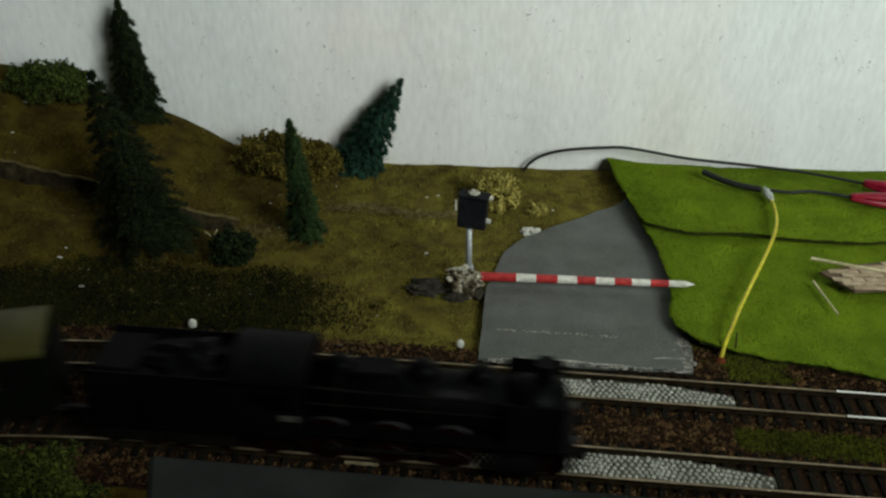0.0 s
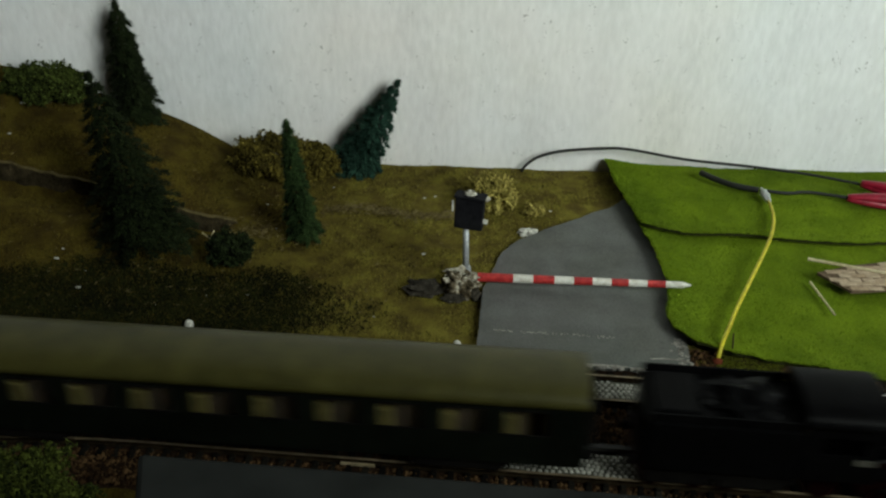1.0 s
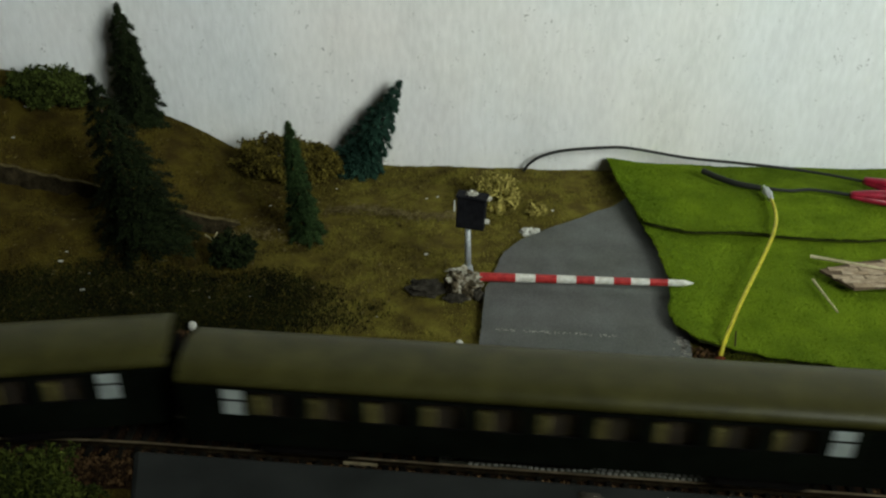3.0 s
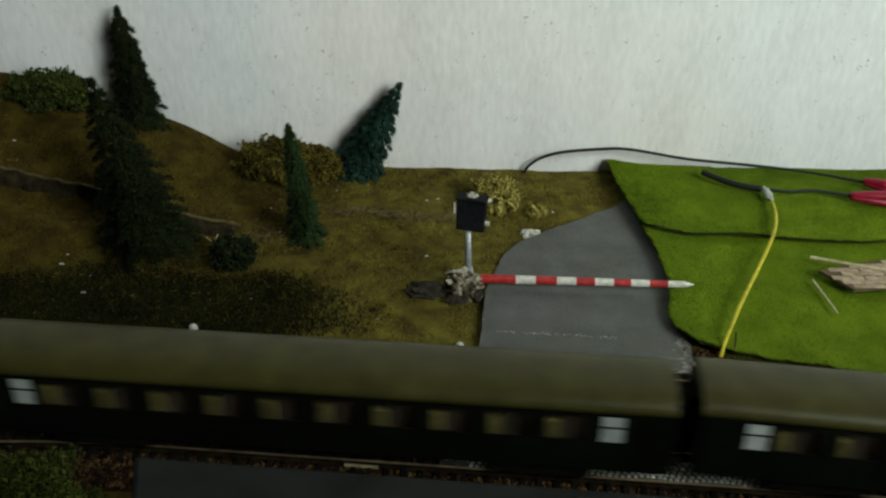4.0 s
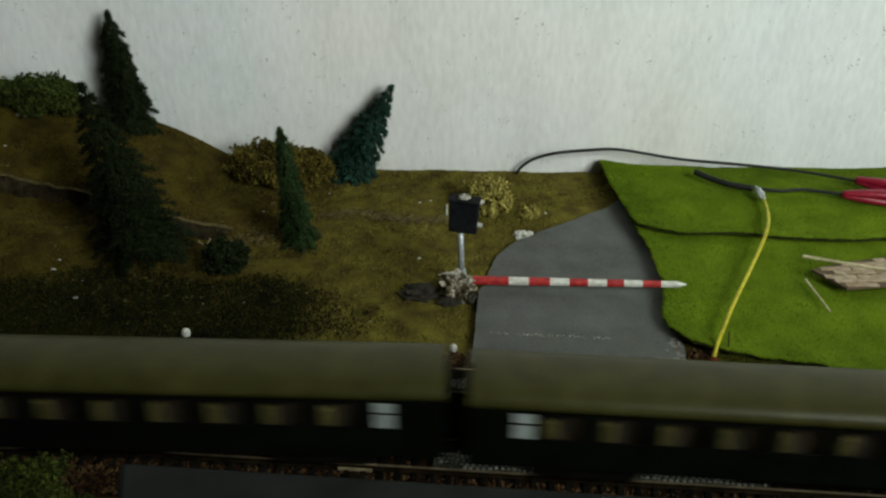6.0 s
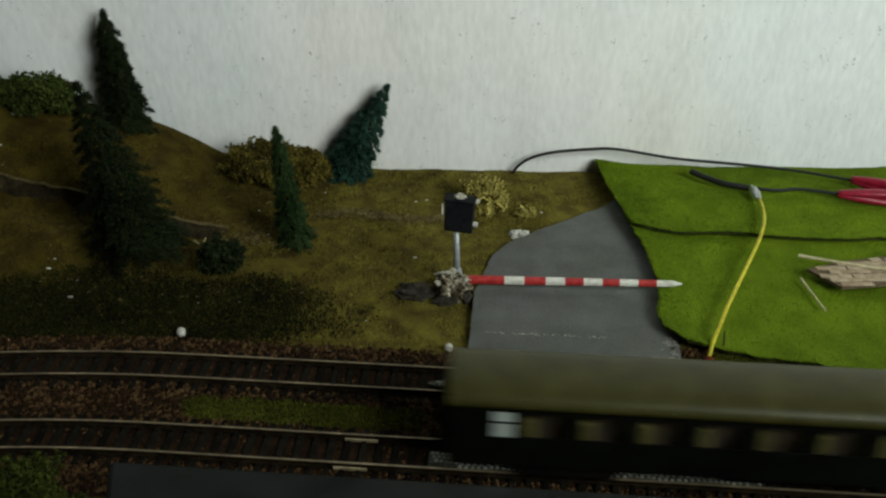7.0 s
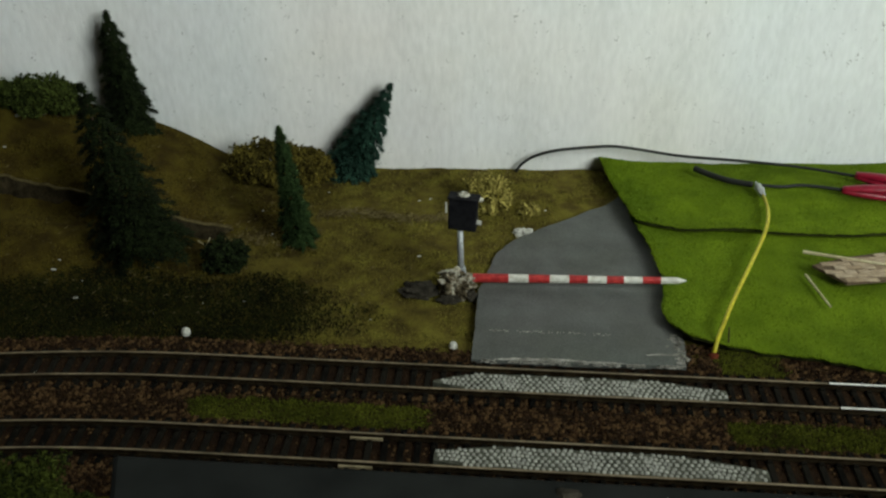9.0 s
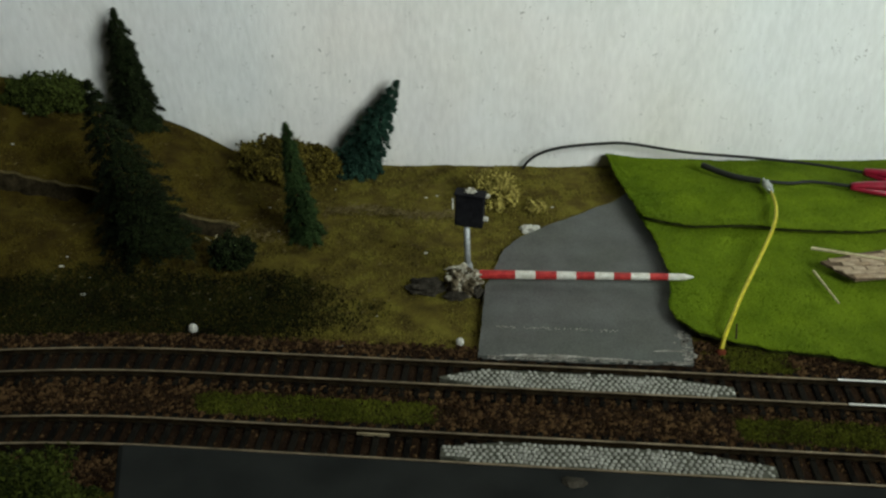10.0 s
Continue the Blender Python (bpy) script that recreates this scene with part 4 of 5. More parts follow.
def clip(m, label):
    t = thing("crocodile_clip", label, "crocodile clip", m, group="crocodile clips")
    for sz, nm in ((1, "upper_sleeve"), (-1, "lower_sleeve")):
        bm = bmesh.new()
        rings = []
        for i in range(13):
            u = i / 12
            w = 0.0015 + 0.0023 * math.sin(math.pi * min(1, u * 0.62 + 0.06))
            h = 0.0012 + 0.0016 * math.sin(math.pi * min(1, u * 0.7 + 0.1))
            rings.append([bm.verts.new((u * 0.030, w * math.cos(k * math.pi / 5), sz * (0.0006 + 0.0022 * u) + h * math.sin(k * math.pi / 5))) for k in range(10)])
        for a, b in zip(rings, rings[1:]):
            for k in range(10):
                bm.faces.new((a[k], a[(k + 1) % 10], b[(k + 1) % 10], b[k]))
        bm.faces.new(rings[0])
        bm.faces.new(rings[-1])
        bmesh.ops.recalc_face_normals(bm, faces=bm.faces)
        part(nm, bm, "clip_red", t, "glossy red rubber sleeve", True)
    part("jaw", boxed(0.028, 0.046, -0.0022, 0.0022, -0.002, 0.002, 0.0006), "steel", t, "toothed steel jaw")


clip(pose(0.2425, 0.5035, 0.0108, 0, 0, -10), "red crocodile clip lying on the grass mat")
clip(pose(0.2575, 0.5220, 0.0118, 0, 0, -32), "red crocodile clip close to the white wall")


def stone_card():
    t = thing("stone_card", "torn piece of tan stone-pattern card", "card", pose(0.0, 0.0, 0.0))
    outline = [(0.1945, 0.4165), (0.2060, 0.3985), (0.2270, 0.4015), (0.2620, 0.4080), (0.2620, 0.4340), (0.2390, 0.4300), (0.2150, 0.4245)]
    bm = bmesh.new()
    top = [bm.verts.new((x, y, 0.0098)) for x, y in outline]
    bot = [bm.verts.new((x, y, 0.0084)) for x, y in outline]
    bm.faces.new(top)
    bm.faces.new(bot[::-1])
    for i in range(len(outline)):
        k = (i + 1) % len(outline)
        bm.faces.new((top[i], bot[i], bot[k], top[k]))
    bmesh.ops.recalc_face_normals(bm, faces=bm.faces)
    part("sheet", bm, "cardbase", t)

    def inside(x, y):
        c = False
        for (a, b), (p, q) in zip(outline, outline[1:] + outline[:1]):
            if (b > y) != (q > y) and x < a + (p - a) * (y - b) / (q - b):
                c = not c
        return c

    rng = np.random.default_rng(5)
    shapes = []
    for k in range(4):
        w, d = 0.0031 + 0.0006 * k, 0.0017
        b2 = boxed(-w, w, -d, d, -0.0003, 0.0003, 0.0002)
        for v in b2.verts:
            v.co.x += 0.0007 * noise.noise(Vector((v.co.y * 700, k, 0)))
            v.co.y += 0.0007 * noise.noise(Vector((v.co.x * 300, k, 4)))
        me = mesh_from(b2, "stone")
        me.materials.append(M["card"])
        shapes.append(me)
    for j in range(12):
        for i in range(12):
            x, y = 0.192 + i * 0.0078 + (0.0038 if j % 2 else 0) + rng.normal(0, 0.0005), 0.397 + j * 0.0040 + 0.04 * (i * 0.0078)
            if all(inside(x + a, y + b) for a in (-0.003, 0.003) for b in (-0.0012, 0.0012)):
                o = new("stone", shapes[rng.integers(4)])
                o.parent, o.matrix_basis = t, pose(x, y, 0.0099, 0, 0, 4 + rng.normal(0, 5))


stone_card()


def straw(a, b, r, label, mat="straw"):
    tagged(part("straw", rodded(a, b, r, r * 0.7, 7), mat), label, "straw", "loose straws")


straw((0.1945, 0.4310, 0.0095), (0.2450, 0.4090, 0.0118), 0.0010, "pale straw lying across the stone card")
straw((0.1895, 0.4110, 0.0072), (0.1918, 0.3810, 0.0070), 0.0007, "thin pale straw on the grass mat")
straw((0.1345, 0.3530, 0.0020), (0.1335, 0.3545, 0.0130), 0.0005, "thin dark twig stuck beside the mat", "bark")


def scraps():
    """White crumbs on turf, road edge and track."""
    rng = np.random.default_rng(19)
    for x, y, r, lb in ((-0.1245, 0.3670, 0.0026, "round white bead beside the ballast"), (0.0048, 0.3550, 0.0023, "round white bead at the turf edge")):
        tagged(part("bead", lifted(blob(r, (0.9, 0.9, 1.05), 0.12, int(r * 1e5), 2), (x, y, ground(x, y) + r * 0.9)), "white", None, "", True), lb, "bead", "white beads")
    x, y = 0.0465, 0.4665
    tagged(part("plaster_crumb", lifted(blob(0.0046, (1.15, 0.6, 0.55), 0.75, 5, 3, 3.0), (x, y, ground(x, y) + 0.002)), "white"), "white torn plaster crumb at the road edge", "crumb", "white crumbs")
    spots = ((-0.2577, 0.5245, 0.00260), (-0.2573, 0.4986, 0.00150), (-0.2064, 0.4181, 0.00160), (-0.2055, 0.4253, 0.00100), (-0.1885, 0.3976, 0.00180), (-0.1842, 0.3816, 0.00100), (-0.1223, 0.3944, 0.00120), (-0.1017, 0.3954, 0.00090), (-0.0131, 0.4412, 0.00130), (-0.0077, 0.5102, 0.00110), (-0.0147, 0.5087, 0.00090), (-0.0362, 0.3801, 0.00080), (-0.1465, 0.3856, 0.00080), (-0.1080, 0.4914, 0.00130), (-0.0983, 0.4632, 0.00090), (0.0552, 0.4973, 0.00120), (0.0620, 0.4958, 0.00080), (-0.0715, 0.5184, 0.00090), (-0.0518, 0.3540, 0.00160), (-0.1894, 0.4101, 0.00100), (-0.1550, 0.4593, 0.00090))
    corner = tuple((0.111 + rng.normal(0, 0.0022), 0.3430 + rng.uniform(-0.006, 0.014), rng.uniform(0.0004, 0.0010)) for _ in range(16))
    for x, y, r in spots + corner:
        s = int(rng.integers(1000))
        tagged(part("crumb", lifted(blob(r * (0.7 if x < -0.05 else 0.9), (1.2, 0.7, 0.5), 0.9, s, 1, 2.5), (x, y, ground(x, y) + r * 0.3)), "white"), "tiny white crumb lying on the ground", "crumb", "white crumbs")


scraps()


def edge_strips():
    """Broken terrace edge: a bare soil face with a pale lip."""
    for x0, x1 in ((-0.268, -0.196), (-0.160, -0.120)):
        t = thing("terrace_edge", "bare soil bank with a pale lip on the hill", "bank", group="terrace banks")
        for nm, mat, prof in (("face", "bank", ((-0.0022, -0.0105), (0.0012, -0.0105), (0.0012, -0.0004), (-0.0004, -0.0004))), ("lip", "edge", ((-0.0007, -0.0003), (0.0016, -0.0003), (0.0016, 0.0004), (-0.0004, 0.0003)))):
            bm = bmesh.new()
            prev = None
            for i in range(41):
                u = i / 40
                x = x0 + (x1 - x0) * u
                y = ledge_line(x) - 0.0012 + 0.0012 * noise.noise(Vector((x * 150, 0, 0)))
                z = ground(x, ledge_line(x) + 0.003) + 0.0010 * noise.noise(Vector((x * 130, 3, 0))) - 0.004 * (2 * u - 1) ** 8
                q = [bm.verts.new((x, y + dy, z + dz)) for dy, dz in prof]
                if prev:
                    for k in range(4):
                        bm.faces.new((prev[k], prev[(k + 1) % 4], q[(k + 1) % 4], q[k]))
                else:
                    bm.faces.new(q)
                prev = q
            bm.faces.new(prev)
            bmesh.ops.recalc_face_normals(bm, faces=bm.faces)
            part(nm, bm, mat, t)


def dry_stalks():
    """Dry pale stalks and crumbs scattered over the turf."""
    rng = np.random.default_rng(31)
    v, fa = [], []
    for _ in range(2600):
        if rng.random() < 0.45:
            x = rng.uniform(-0.075, 0.02)
            y = 0.487 + 0.004 * math.sin(x * 90) + rng.normal(0, 0.0035)
        elif rng.random() < 0.4:
            x = rng.uniform(-0.13, -0.07)
            y = 0.462 + rng.normal(0, 0.007)
        else:
            x, y = rng.uniform(-0.3, 0.09), rng.uniform(0.375, 0.55)
        if in_road(x, y) or track_distance(x, y) < 0.03:
            continue
        z, a, n = ground(x, y) + 0.0008, rng.normal(0, 0.7), rng.uniform(0.0006, 0.0032)
        c, sn, w = math.cos(a), math.sin(a), rng.uniform(0.00012, 0.00028)
        k = len(v)
        v += [(x - sn * w, y + c * w, z), (x + sn * w, y - c * w, z), (x + c * n, y + sn * n, z + rng.uniform(0, 0.0012)), (x, y, z + 0.0004)]
        fa += [(k, k + 1, k + 2), (k, k + 2, k + 3), (k + 1, k + 3, k + 2)]
    me = soup("dry_stalks", v, fa)
    me.materials.append(M["dry"])
    tagged(new("dry_stalks", me), "dry pale brown stalks strewn on the turf", "stalks", kind="stuff")


M["bank"] = material("bare_bank_soil", (0.016, 0.012, 0.006), (0.042, 0.032, 0.016), 600, 1.0, 0.8, 0.001, fine=4)
M["dry"] = material("dry_stalk", (0.075, 0.055, 0.020), (0.20, 0.16, 0.07), 200, 0.95, 0.0, fine=4, island=True)
dry_stalks()
M["edge"] = material("brown_card_edge", (0.055, 0.042, 0.017), (0.12, 0.095, 0.04), 500, 0.95, 0.6, fine=3)
edge_strips()


def twig():
    t = bmesh.new()
    x, y = -0.131, 0.443
    z = ground(x, y)
    rod(t, (x + 0.004, y - 0.004, z + 0.0005), (x, y, z + 0.004), 0.0006, 0.0005, 6)
    rod(t, (x, y, z + 0.004), (x - 0.005, y + 0.003, z + 0.006), 0.0005, 0.0003, 6)
    rod(t, (x, y, z + 0.004), (x + 0.001, y + 0.006, z + 0.006), 0.0005, 0.0003, 6)
    tagged(part("twig", t, "straw"), "pale forked twig lying on the slope", "twig")


twig()


def building():
    """Flat roof close in front of the tracks, with unseen walls added as shade."""
    t = thing("model_building", "grey flat roof before the tracks on unseen shading walls", "model building", pose(-0.0420, 0.0885, 0.0, 0, 0, -4.6))
    # runs on to the right out of view, to block low window light
    sheet = boxed(0, 0.50, -0.058, 0, 0.1765, 0.1790, 0.0008)
    for v in sheet.verts:
        v.co.x -= 0.33 * v.co.y * (v.co.x < 0.2)
    part("roof_sheet", sheet, "greysheet", t)
    # walls stay out of view, added to shade the tracks on the left
    for x0, x1, y0, y1 in ((0.024, 0.497, -0.055, -0.053), (0.024, 0.497, -0.005, -0.003), (0.024, 0.026, -0.053, -0.005), (0.495, 0.497, -0.053, -0.005)):
        part("wall", boxed(x0, x1, y0, y1, -0.001, 0.1765), "room", t)
    part("roof_chip", lifted(blob(0.0014, (1, 0.6, 0.15), 0.5, 3, 3), (0.0575, -0.0026, 0.1791)), "rock", t, "small flat grey spot on the roof")


building()


# ---- the train ----
def bogie(parent, x, wheel_r, base, mat, span=0.0135):
    b = part("bogie", boxed(x - base / 2 - 0.004, x + base / 2 + 0.004, -span, span, wheel_r * 0.7, wheel_r * 1.7, 0.0008), "chassis", parent, "black bogie frame")
    for dx in (-base / 2, base / 2):
        for y in (-0.0086, 0.0086):
            bm = bmesh.new()
            rod(bm, (x + dx, y - 0.0012, wheel_r), (x + dx, y + 0.0012, wheel_r), wheel_r, wheel_r, 20)
            sgn = -1 if y > 0 else 1
            rod(bm, (x + dx, y + sgn * 0.0012, wheel_r), (x + dx, y + sgn * 0.0018, wheel_r), wheel_r * 1.12, wheel_r * 1.12, 20)
            part("wheel", bm, mat, b)
    return b


def roof_mesh(length, half, z0, z1, nose=0.0022):
    bm = bmesh.new()
    rings = []
    for i in range(15):
        e = min(i, 14 - i)
        x = (-length / 2 + nose * (1 - math.cos(math.pi / 2 * min(e, 4) / 4))) if i <= 7 else (length / 2 - nose * (1 - math.cos(math.pi / 2 * min(e, 4) / 4)))
        if e > 4:
            x = -length / 2 + nose + (length - 2 * nose) * (i - 4) / 6
        k = (0.95 + 0.05 * math.sin(math.pi / 2 * min(e, 4) / 4))
        ring = []
        for j in range(17):
            a = math.pi * j / 16
            y = -half * math.cos(a) * (1.0 if e > 0 else 0.985)
            z = z0 + (z1 - z0) * k * math.sin(a) ** 0.85
            ring.append(bm.verts.new((x, y, z)))
        rings.append(ring)
    for a, b in zip(rings, rings[1:]):
        for j in range(16):
            bm.faces.new((a[j], b[j], b[j + 1], a[j + 1]))
        bm.faces.new((a[0], a[16], b[16], b[0]))
    bm.faces.new(rings[0])
    bm.faces.new(rings[-1])
    bmesh.ops.recalc_face_normals(bm, faces=bm.faces)
    return bm


COACH = 0.2671


def coach(label, windows, milk):
    """An express coach: windows and milk are (middle, half width) along the coach from its rear end."""
    t = thing("passenger_coach", label, "railway coach", group="coaches of the train")
    h, hw, zb, zw0, zw1, ze = COACH / 2, 0.0158, 0.0105, 0.0243, 0.0362, 0.0382
    opens = sorted([(c - w - h, c + w - h) for c, w in windows + milk])
    for y0, y1 in ((-hw, -hw + 0.0009), (hw - 0.0009, hw)):
        bm = bmesh.new()
        box(bm, -h, h, y0, y1, zb, zw0)
        box(bm, -h, h, y0, y1, zw1, ze)
        xs = [-h] + [v for o in opens for v in o] + [h]
        for a, b in zip(xs[::2], xs[1::2]):
            box(bm, a, b, y0, y1, zw0, zw1)
        part("side_panel", bm, "coach", t, "dark green side panel")
        ym = (y0 + y1) / 2
        for c, w in windows:
            x = c - h
            p = part("window", boxed(x - w, x + w, ym - 0.0002, ym + 0.0002, zw0, zw1), "glass", t, "clear window pane")
            p.visible_shadow = False
            out = 1 if y0 > 0 else -1
            bm = bmesh.new()
            yo = y1 if out > 0 else y0
            for a in ((x - w, x - w + 0.0005, zw0, zw1), (x + w - 0.0005, x + w, zw0, zw1), (x - w, x + w, zw0, zw0 + 0.0005), (x - w, x + w, zw1 - 0.0005, zw1)):
                box(bm, a[0], a[1], yo - 0.0002, yo + 0.0002, a[2], a[3])
            part("window_frame", bm, "chassis", p, "thin dark window frame")
        for c, w in milk:
            x = c - h
            p = part("window", boxed(x - w, x + w, ym - 0.0003, ym + 0.0003, zw0, zw1), "milk", t, "white frosted toilet window")
            part("bar", boxed(x - w, x + w, ym - 0.0006, ym + 0.0006, zw0 + 0.0066, zw0 + 0.0073), "chassis", p, "dark window bar")
        for x in (-h + 0.0075, h - 0.0075):
            part("door", boxed(x - 0.0040, x + 0.0040, (y0 if y0 < 0 else y1) - 0.0003, (y0 if y0 < 0 else y1) + 0.0003, zb, zw1 + 0.001, 0.0002), "coach", t, "dark green end door")
    part("roof", roof_mesh(COACH, hw + 0.0006, ze - 0.0002, 0.0459), "roof", t, "tan grey rounded roof", True)
    for x in (-h, h):
        sg = 1 if x > 0 else -1
        part("end_wall", boxed(min(x, x - sg * 0.0010), max(x, x - sg * 0.0010), -hw + 0.0010, hw - 0.0010, zb, ze + 0.004), "coach", t)
        part("gangway", boxed(min(x, x + sg * 0.0040), max(x, x + sg * 0.0040), -0.006, 0.006, 0.013, 0.038, 0.0008), "chassis", t, "black gangway bellows")
        for y in (-0.010, 0.010):
            part("buffer", rodded((x, y, 0.012), (x + sg * 0.0045, y, 0.012), 0.0016, 0.0020, 10), "chassis", t)
        part("coupling", boxed(min(x, x + sg * 0.0048), max(x, x + sg * 0.0048), -0.0015, 0.0015, 0.007, 0.0088), "chassis", t)
    part("underframe", boxed(-h + 0.001, h - 0.001, -hw + 0.0012, hw - 0.0012, 0.0095, 0.0125), "chassis", t)
    part("tank_box", boxed(-0.030, 0.025, -0.011, 0.011, 0.0045, 0.0095, 0.0006), "chassis", t)
    for y in (-hw + 0.0045, hw - 0.0051):
        part("compartment_panel", boxed(-h + 0.022, h - 0.022, y, y + 0.0006, 0.0186, 0.0375), "panel", t, "dark brown interior panel")
    for c, w in windows:
        for y in (-hw + 0.0016, hw - 0.0046):
            part("seat", boxed(c - h - w - 0.0030, c - h - w + 0.0062, y, y + 0.0030, 0.0186, 0.0318, 0.0010), "cream", t, "cream bench seat")
    part("interior_floor", boxed(-h + 0.020, h - 0.020, -hw + 0.0012, hw - 0.0012, 0.0150, 0.0185), "cream", t, "cream interior moulding")
    for x in (-h + 0.047, h - 0.047):
        bogie(t, x, 0.0055, 0.028, "chassis")
    return t


def tender():
    t = thing("tender", "black coal tender of a steam locomotive", "tender")
    h = 0.0285
    part("body", boxed(-h, h, -0.0155, 0.0155, 0.0120, 0.0360, 0.0016), "black", t)
    part("hatch_plate", boxed(-h + 0.003, -h + 0.020, -0.012, 0.012, 0.0360, 0.0385, 0.0010), "black", t)
    bm = blob(0.0145, (1.15, 0.82, 0.55), 0.5, 4, 3, 4.0)
    part("coal", lifted(bm, (0.008, 0, 0.0350)), "black", t, "heaped black coal")
    for y in (-0.0152, 0.0144):
        part("side_rail", boxed(-h + 0.001, h - 0.001, y, y + 0.0008, 0.0358, 0.0392), "black", t)
    part("frame", boxed(-h, h, -0.0125, 0.0125, 0.0070, 0.0120, 0.0006), "chassis", t)
    part("buffer_beam", boxed(-h - 0.0012, -h, -0.0155, 0.0155, 0.0085, 0.0145), "red", t, "dull red buffer beam")
    for y in (-0.010, 0.010):
        part("buffer", rodded((-h, y, 0.012), (-h - 0.0055, y, 0.012), 0.0015, 0.0021, 10), "chassis", t)
    part("coupling", boxed(-h - 0.021, -h, -0.0012, 0.0012, 0.0068, 0.0086), "darksteel", t, "grey steel drawbar")
    for x in (-0.014, 0.014):
        bogie(t, x, 0.0052, 0.017, "red", 0.0125)
    return t


WHEEL_R, DRIVERS = 0.0098, []


def locomotive():
    t = thing("steam_locomotive", "black model steam locomotive with red wheels", "locomotive")
    part("boiler", rodded((-0.036, 0, 0.0270), (0.046, 0, 0.0270), 0.0112, 0.0106, 28), "black", t, "", True)
    for x in (-0.022, -0.005, 0.012, 0.030):
        part("boiler_band", rodded((x - 0.0005, 0, 0.0270), (x + 0.0005, 0, 0.0270), 0.0113, 0.0113, 28, False), "chassis", t)
    part("smokebox", rodded((0.042, 0, 0.0270), (0.0620, 0, 0.0270), 0.0116, 0.0116, 28), "black", t, "", True)
    part("smokebox_door", lifted(blob(0.0098, (0.30, 1, 1), 0.0, 1, 3), (0.0620, 0, 0.0270)), "black", t, "", True)
    part("chimney", rodded((0.0550, 0, 0.036), (0.0550, 0, 0.0470), 0.0036, 0.0042, 18), "black", t)
    for x, r in ((-0.0230, 0.0052), (0.0090, 0.0056), (0.0310, 0.0050)):
        part("dome", lifted(blob(r, (1.15, 1, 0.9), 0.0, 2, 3), (x, 0, 0.0385)), "black", t, "rounded black dome", True)
    part("feed_plate", boxed(-0.018, -0.001, -0.0055, 0.0055, 0.0375, 0.0398, 0.0008), "black", t)
    part("pipe", tube([(-0.034, -0.0095, 0.0345), (-0.01, -0.0098, 0.0340), (0.015, -0.0098, 0.0338), (0.044, -0.0100, 0.0335)], 0.0006), "chassis", t, "thin dark boiler pipe")
    part("handrail", tube([(-0.034, -0.0123, 0.0290), (0.0, -0.0123, 0.0290), (0.056, -0.0123, 0.0290)], 0.0004), "chassis", t)
    cb = bmesh.new()
    for y in (-0.0160, 0.0152):
        box(cb, -0.0620, -0.0350, y, y + 0.0008, 0.0140, 0.0265)
        box(cb, -0.0620, -0.0560, y, y + 0.0008, 0.0265, 0.0345)
        box(cb, -0.0400, -0.0350, y, y + 0.0008, 0.0265, 0.0345)
        box(cb, -0.0620, -0.0350, y, y + 0.0008, 0.0345, 0.0390)
    box(cb, -0.0358, -0.0350, -0.0152, 0.0152, 0.0140, 0.0390)
    part("cab", cb, "black", t)
    part("cab_roof", lifted(roof_mesh(0.0300, 0.0168, 0.0385, 0.0460, 0.001), (-0.0485, 0, 0)), "black", t, "", True)
    part("number_plate", boxed(-0.0430, -0.0360, -0.0165, -0.0160, 0.0228, 0.0252), "brass", t, "small pale plate bar")
    part("running_board", boxed(-0.0350, 0.0680, -0.0155, 0.0155, 0.0160, 0.0170, 0.0003), "black", t)
    for y in (-0.0150, 0.0142):
        part("smoke_deflector", boxed(0.0410, 0.0630, y, y + 0.0008, 0.0170, 0.0370, 0.0003), "black", t)
        part("cylinder", rodded((0.0390, y * 0.92, 0.0085), (0.0550, y * 0.92, 0.0085), 0.0045, 0.0045, 16), "black", t)
    part("frame", boxed(-0.0600, 0.0670, -0.0060, 0.0060, 0.0050, 0.0165), "chassis", t)
    part("buffer_beam", boxed(0.0670, 0.0685, -0.0155, 0.0155, 0.0085, 0.0150), "red", t, "red buffer beam")
    for y in (-0.0100, 0.0100):
        part("buffer", rodded((0.0680, y, 0.0120), (0.0730, y, 0.0120), 0.0015, 0.0022, 12), "chassis", t)
        part("lamp", rodded((0.0670, y, 0.0190), (0.0695, y, 0.0190), 0.0018, 0.0016, 12), "darksteel", t, "round front lamp")
    for y in (-0.0088, 0.0088):
        for x in (-0.0270, -0.0030, 0.0210):
            sg = -1 if y < 0 else 1
            w = part("driving_wheel", rodded((0, -0.0011, 0), (0, 0.0011, 0), 0.0098, 0.0098, 28), "red", t, "dark red spoked driving wheel")
            w.matrix_basis = pose(x, y, WHEEL_R)
            part("tyre", rodded((0, -0.0012, 0), (0, 0.0012, 0), 0.0101, 0.0101, 28, False), "darksteel", w, "dull steel tyre")
            sp = bmesh.new()
            for k in range(12):
                a = k * math.pi / 6
                rod(sp, (0, sg * 0.0013, 0), (0.009 * math.cos(a), sg * 0.0013, 0.009 * math.sin(a)), 0.0006, 0.0005, 5)
            part("spokes", sp, "red", w)
            DRIVERS.append((w, x, y))
        part("coupling_rod", boxed(-0.0285, 0.0225, y + (-0.0026 if y < 0 else 0.0018), y + (-0.0018 if y < 0 else 0.0026), 0.0058, 0.0074, 0.0002), "chassis", t, "blackened coupling rod")
        for x in (-0.0490, 0.0475, 0.0610):
            part("carrying_wheel", rodded((x, y - 0.0010, 0.0055), (x, y + 0.0010, 0.0055), 0.0055, 0.0055, 18), "red", t)
    return t


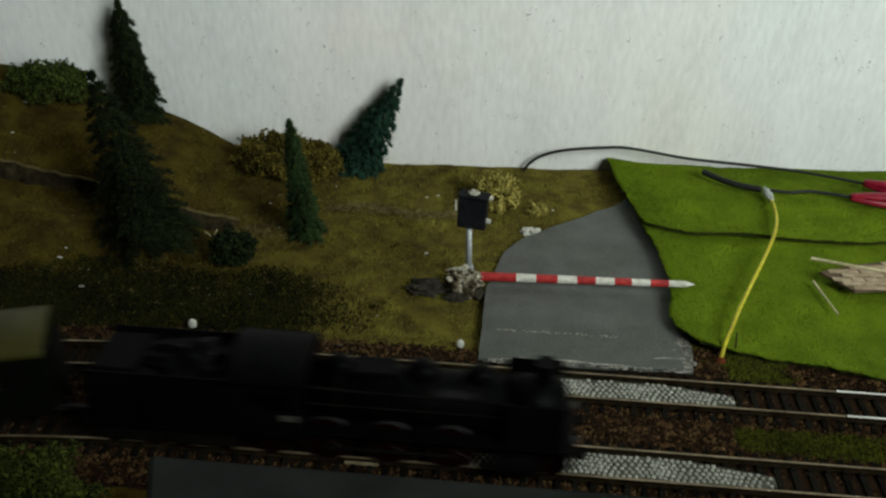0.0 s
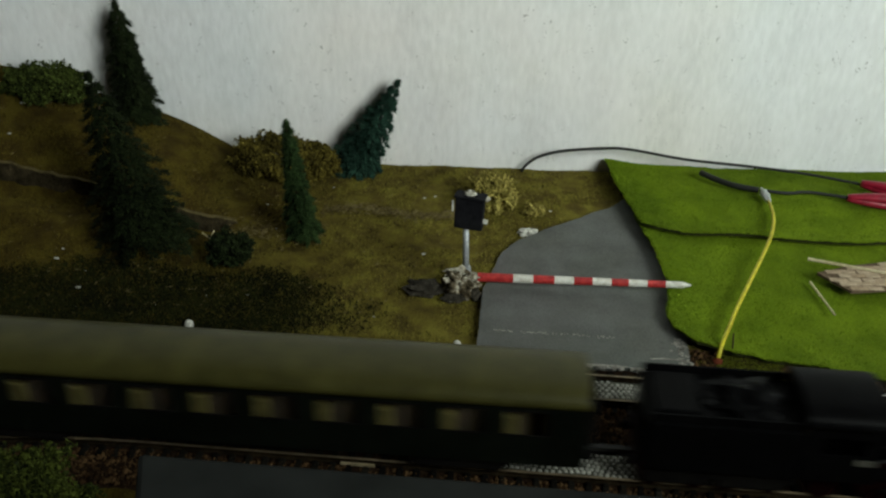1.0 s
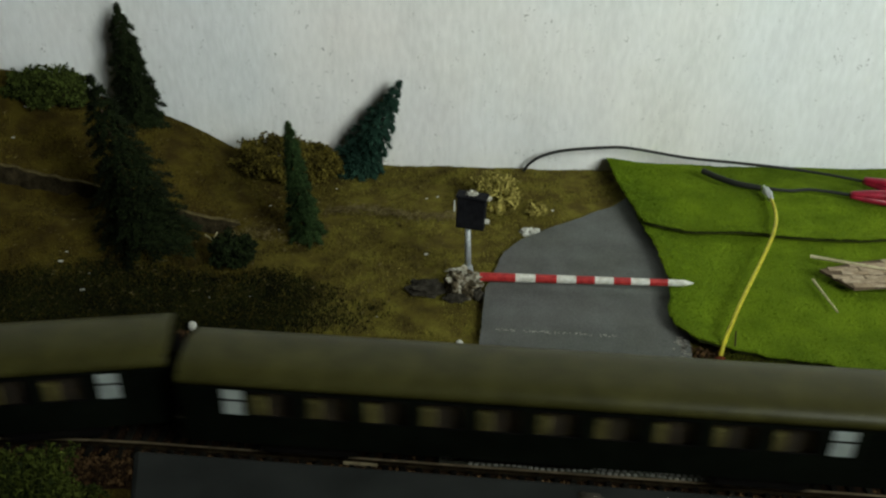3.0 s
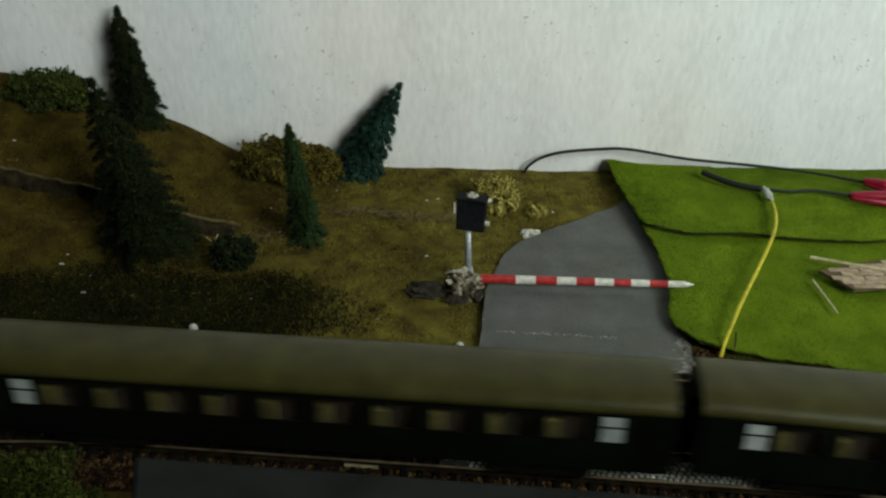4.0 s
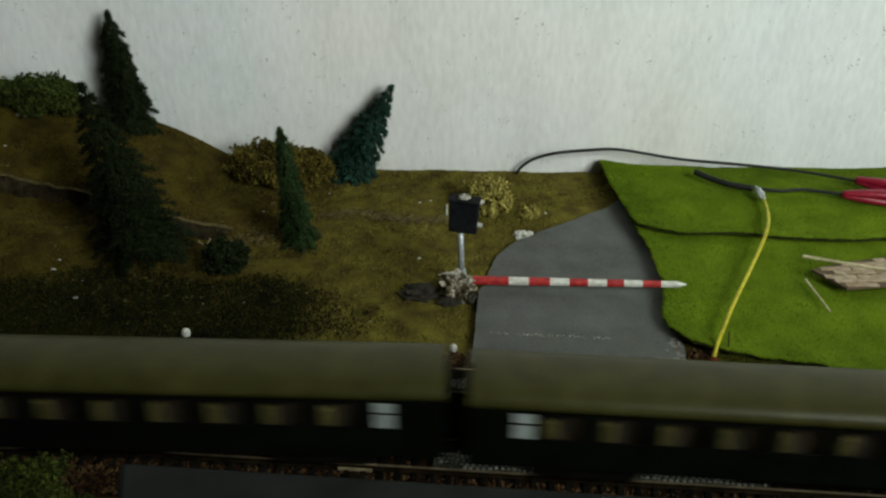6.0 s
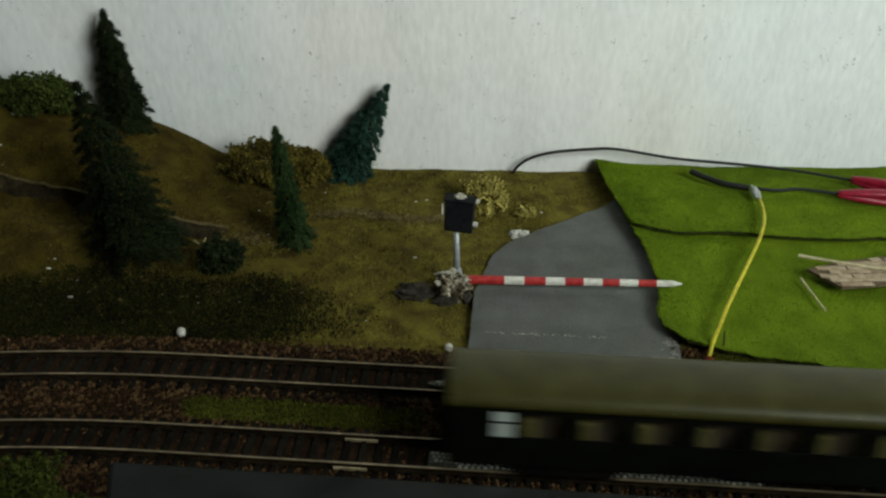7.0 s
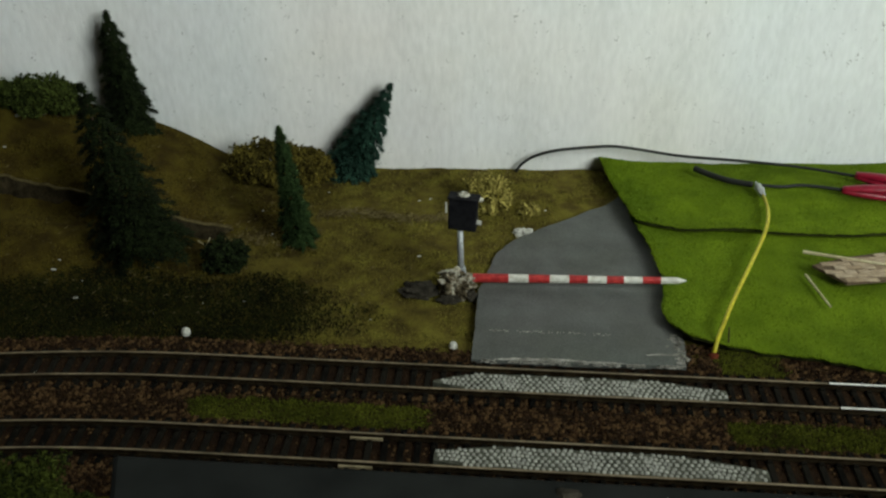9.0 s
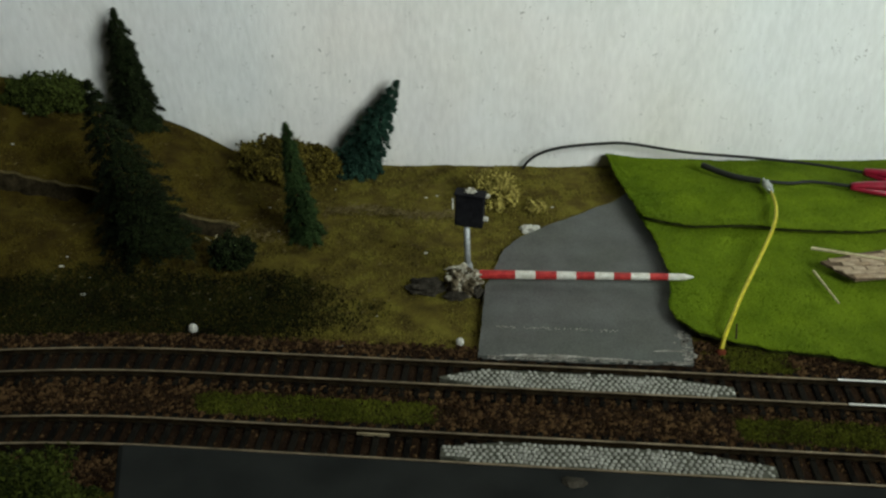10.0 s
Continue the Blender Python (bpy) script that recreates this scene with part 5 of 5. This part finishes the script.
WINDOWS = [(0.0357 + 0.02135 * i, 0.0085) for i in range(10)]
first = coach("dark green coach with a tan grey roof behind the tender", [(0.0340 + 0.0234 * i, 0.0088) for i in range(10)], [])
second = coach("dark green coach with frosted end windows and grey roof", WINDOWS, [(0.0210, 0.0040), (0.2445, 0.0041)])
COACHES = [first, second] + [copy_thing(second, pose(0, 0, 0)) for _ in range(3)]
TENDER, LOCO = tender(), locomotive()

# where the first coach's front end is on the track, by seconds
RUN = ((0, -0.1601), (0.5, -0.0554), (1, 0.0525), (1.5, 0.1561), (2, 0.2509), (2.5, 0.3466), (3.2, 0.4807), (4, 0.6366), (4.5, 0.7387), (5, 0.8529), (5.5, 0.9775), (6.2, 1.1596), (7, 1.3775), (7.6, 1.5348), (8.2, 1.6850), (10, 1.9850))


def run(t):
    for i in range(len(RUN) - 1):
        if t <= RUN[i + 1][0] or i == len(RUN) - 2:
            (t0, a), (t1, b) = RUN[i], RUN[i + 1]
            va = (b - RUN[i - 1][1]) / (t1 - RUN[i - 1][0]) if i else (b - a) / (t1 - t0)
            vb = (RUN[i + 2][1] - a) / (RUN[i + 2][0] - t0) if i + 2 < len(RUN) else (b - a) / (t1 - t0)
            h = t1 - t0
            u = (t - t0) / h
            return a * (1 + 2 * u) * (1 - u) ** 2 + va * h * u * (1 - u) ** 2 + b * u * u * (3 - 2 * u) + vb * h * u * u * (u - 1)


def ride(ob, front, length, inset):
    """Key a vehicle along the track: both its pivots stay on the line."""
    rows = []
    for i in range(51):
        t = i * 0.2
        s = run(t) + front
        a, _ = line(s - inset)
        b, _ = line(s - length + inset)
        d, c = a - b, (a + b) / 2
        rows.append((t, pose(c.x, c.y, RAILZ, 0, 0, math.degrees(math.atan2(d.y, d.x)))))
    walk(ob, rows)


def motions():
    for i, c in enumerate(COACHES):
        ride(c, -i * (COACH + 0.0094), COACH, 0.047)
    ride(TENDER, 0.0780, 0.0570, 0.0130)
    ride(LOCO, 0.2025, 0.1250, 0.0300)
    for w, x, y in DRIVERS:
        walk(w, [(i * 0.05, pose(x, y, WHEEL_R, 0, math.degrees((run(i * 0.05) - run(0)) / WHEEL_R), 0)) for i in range(201)])


motions()
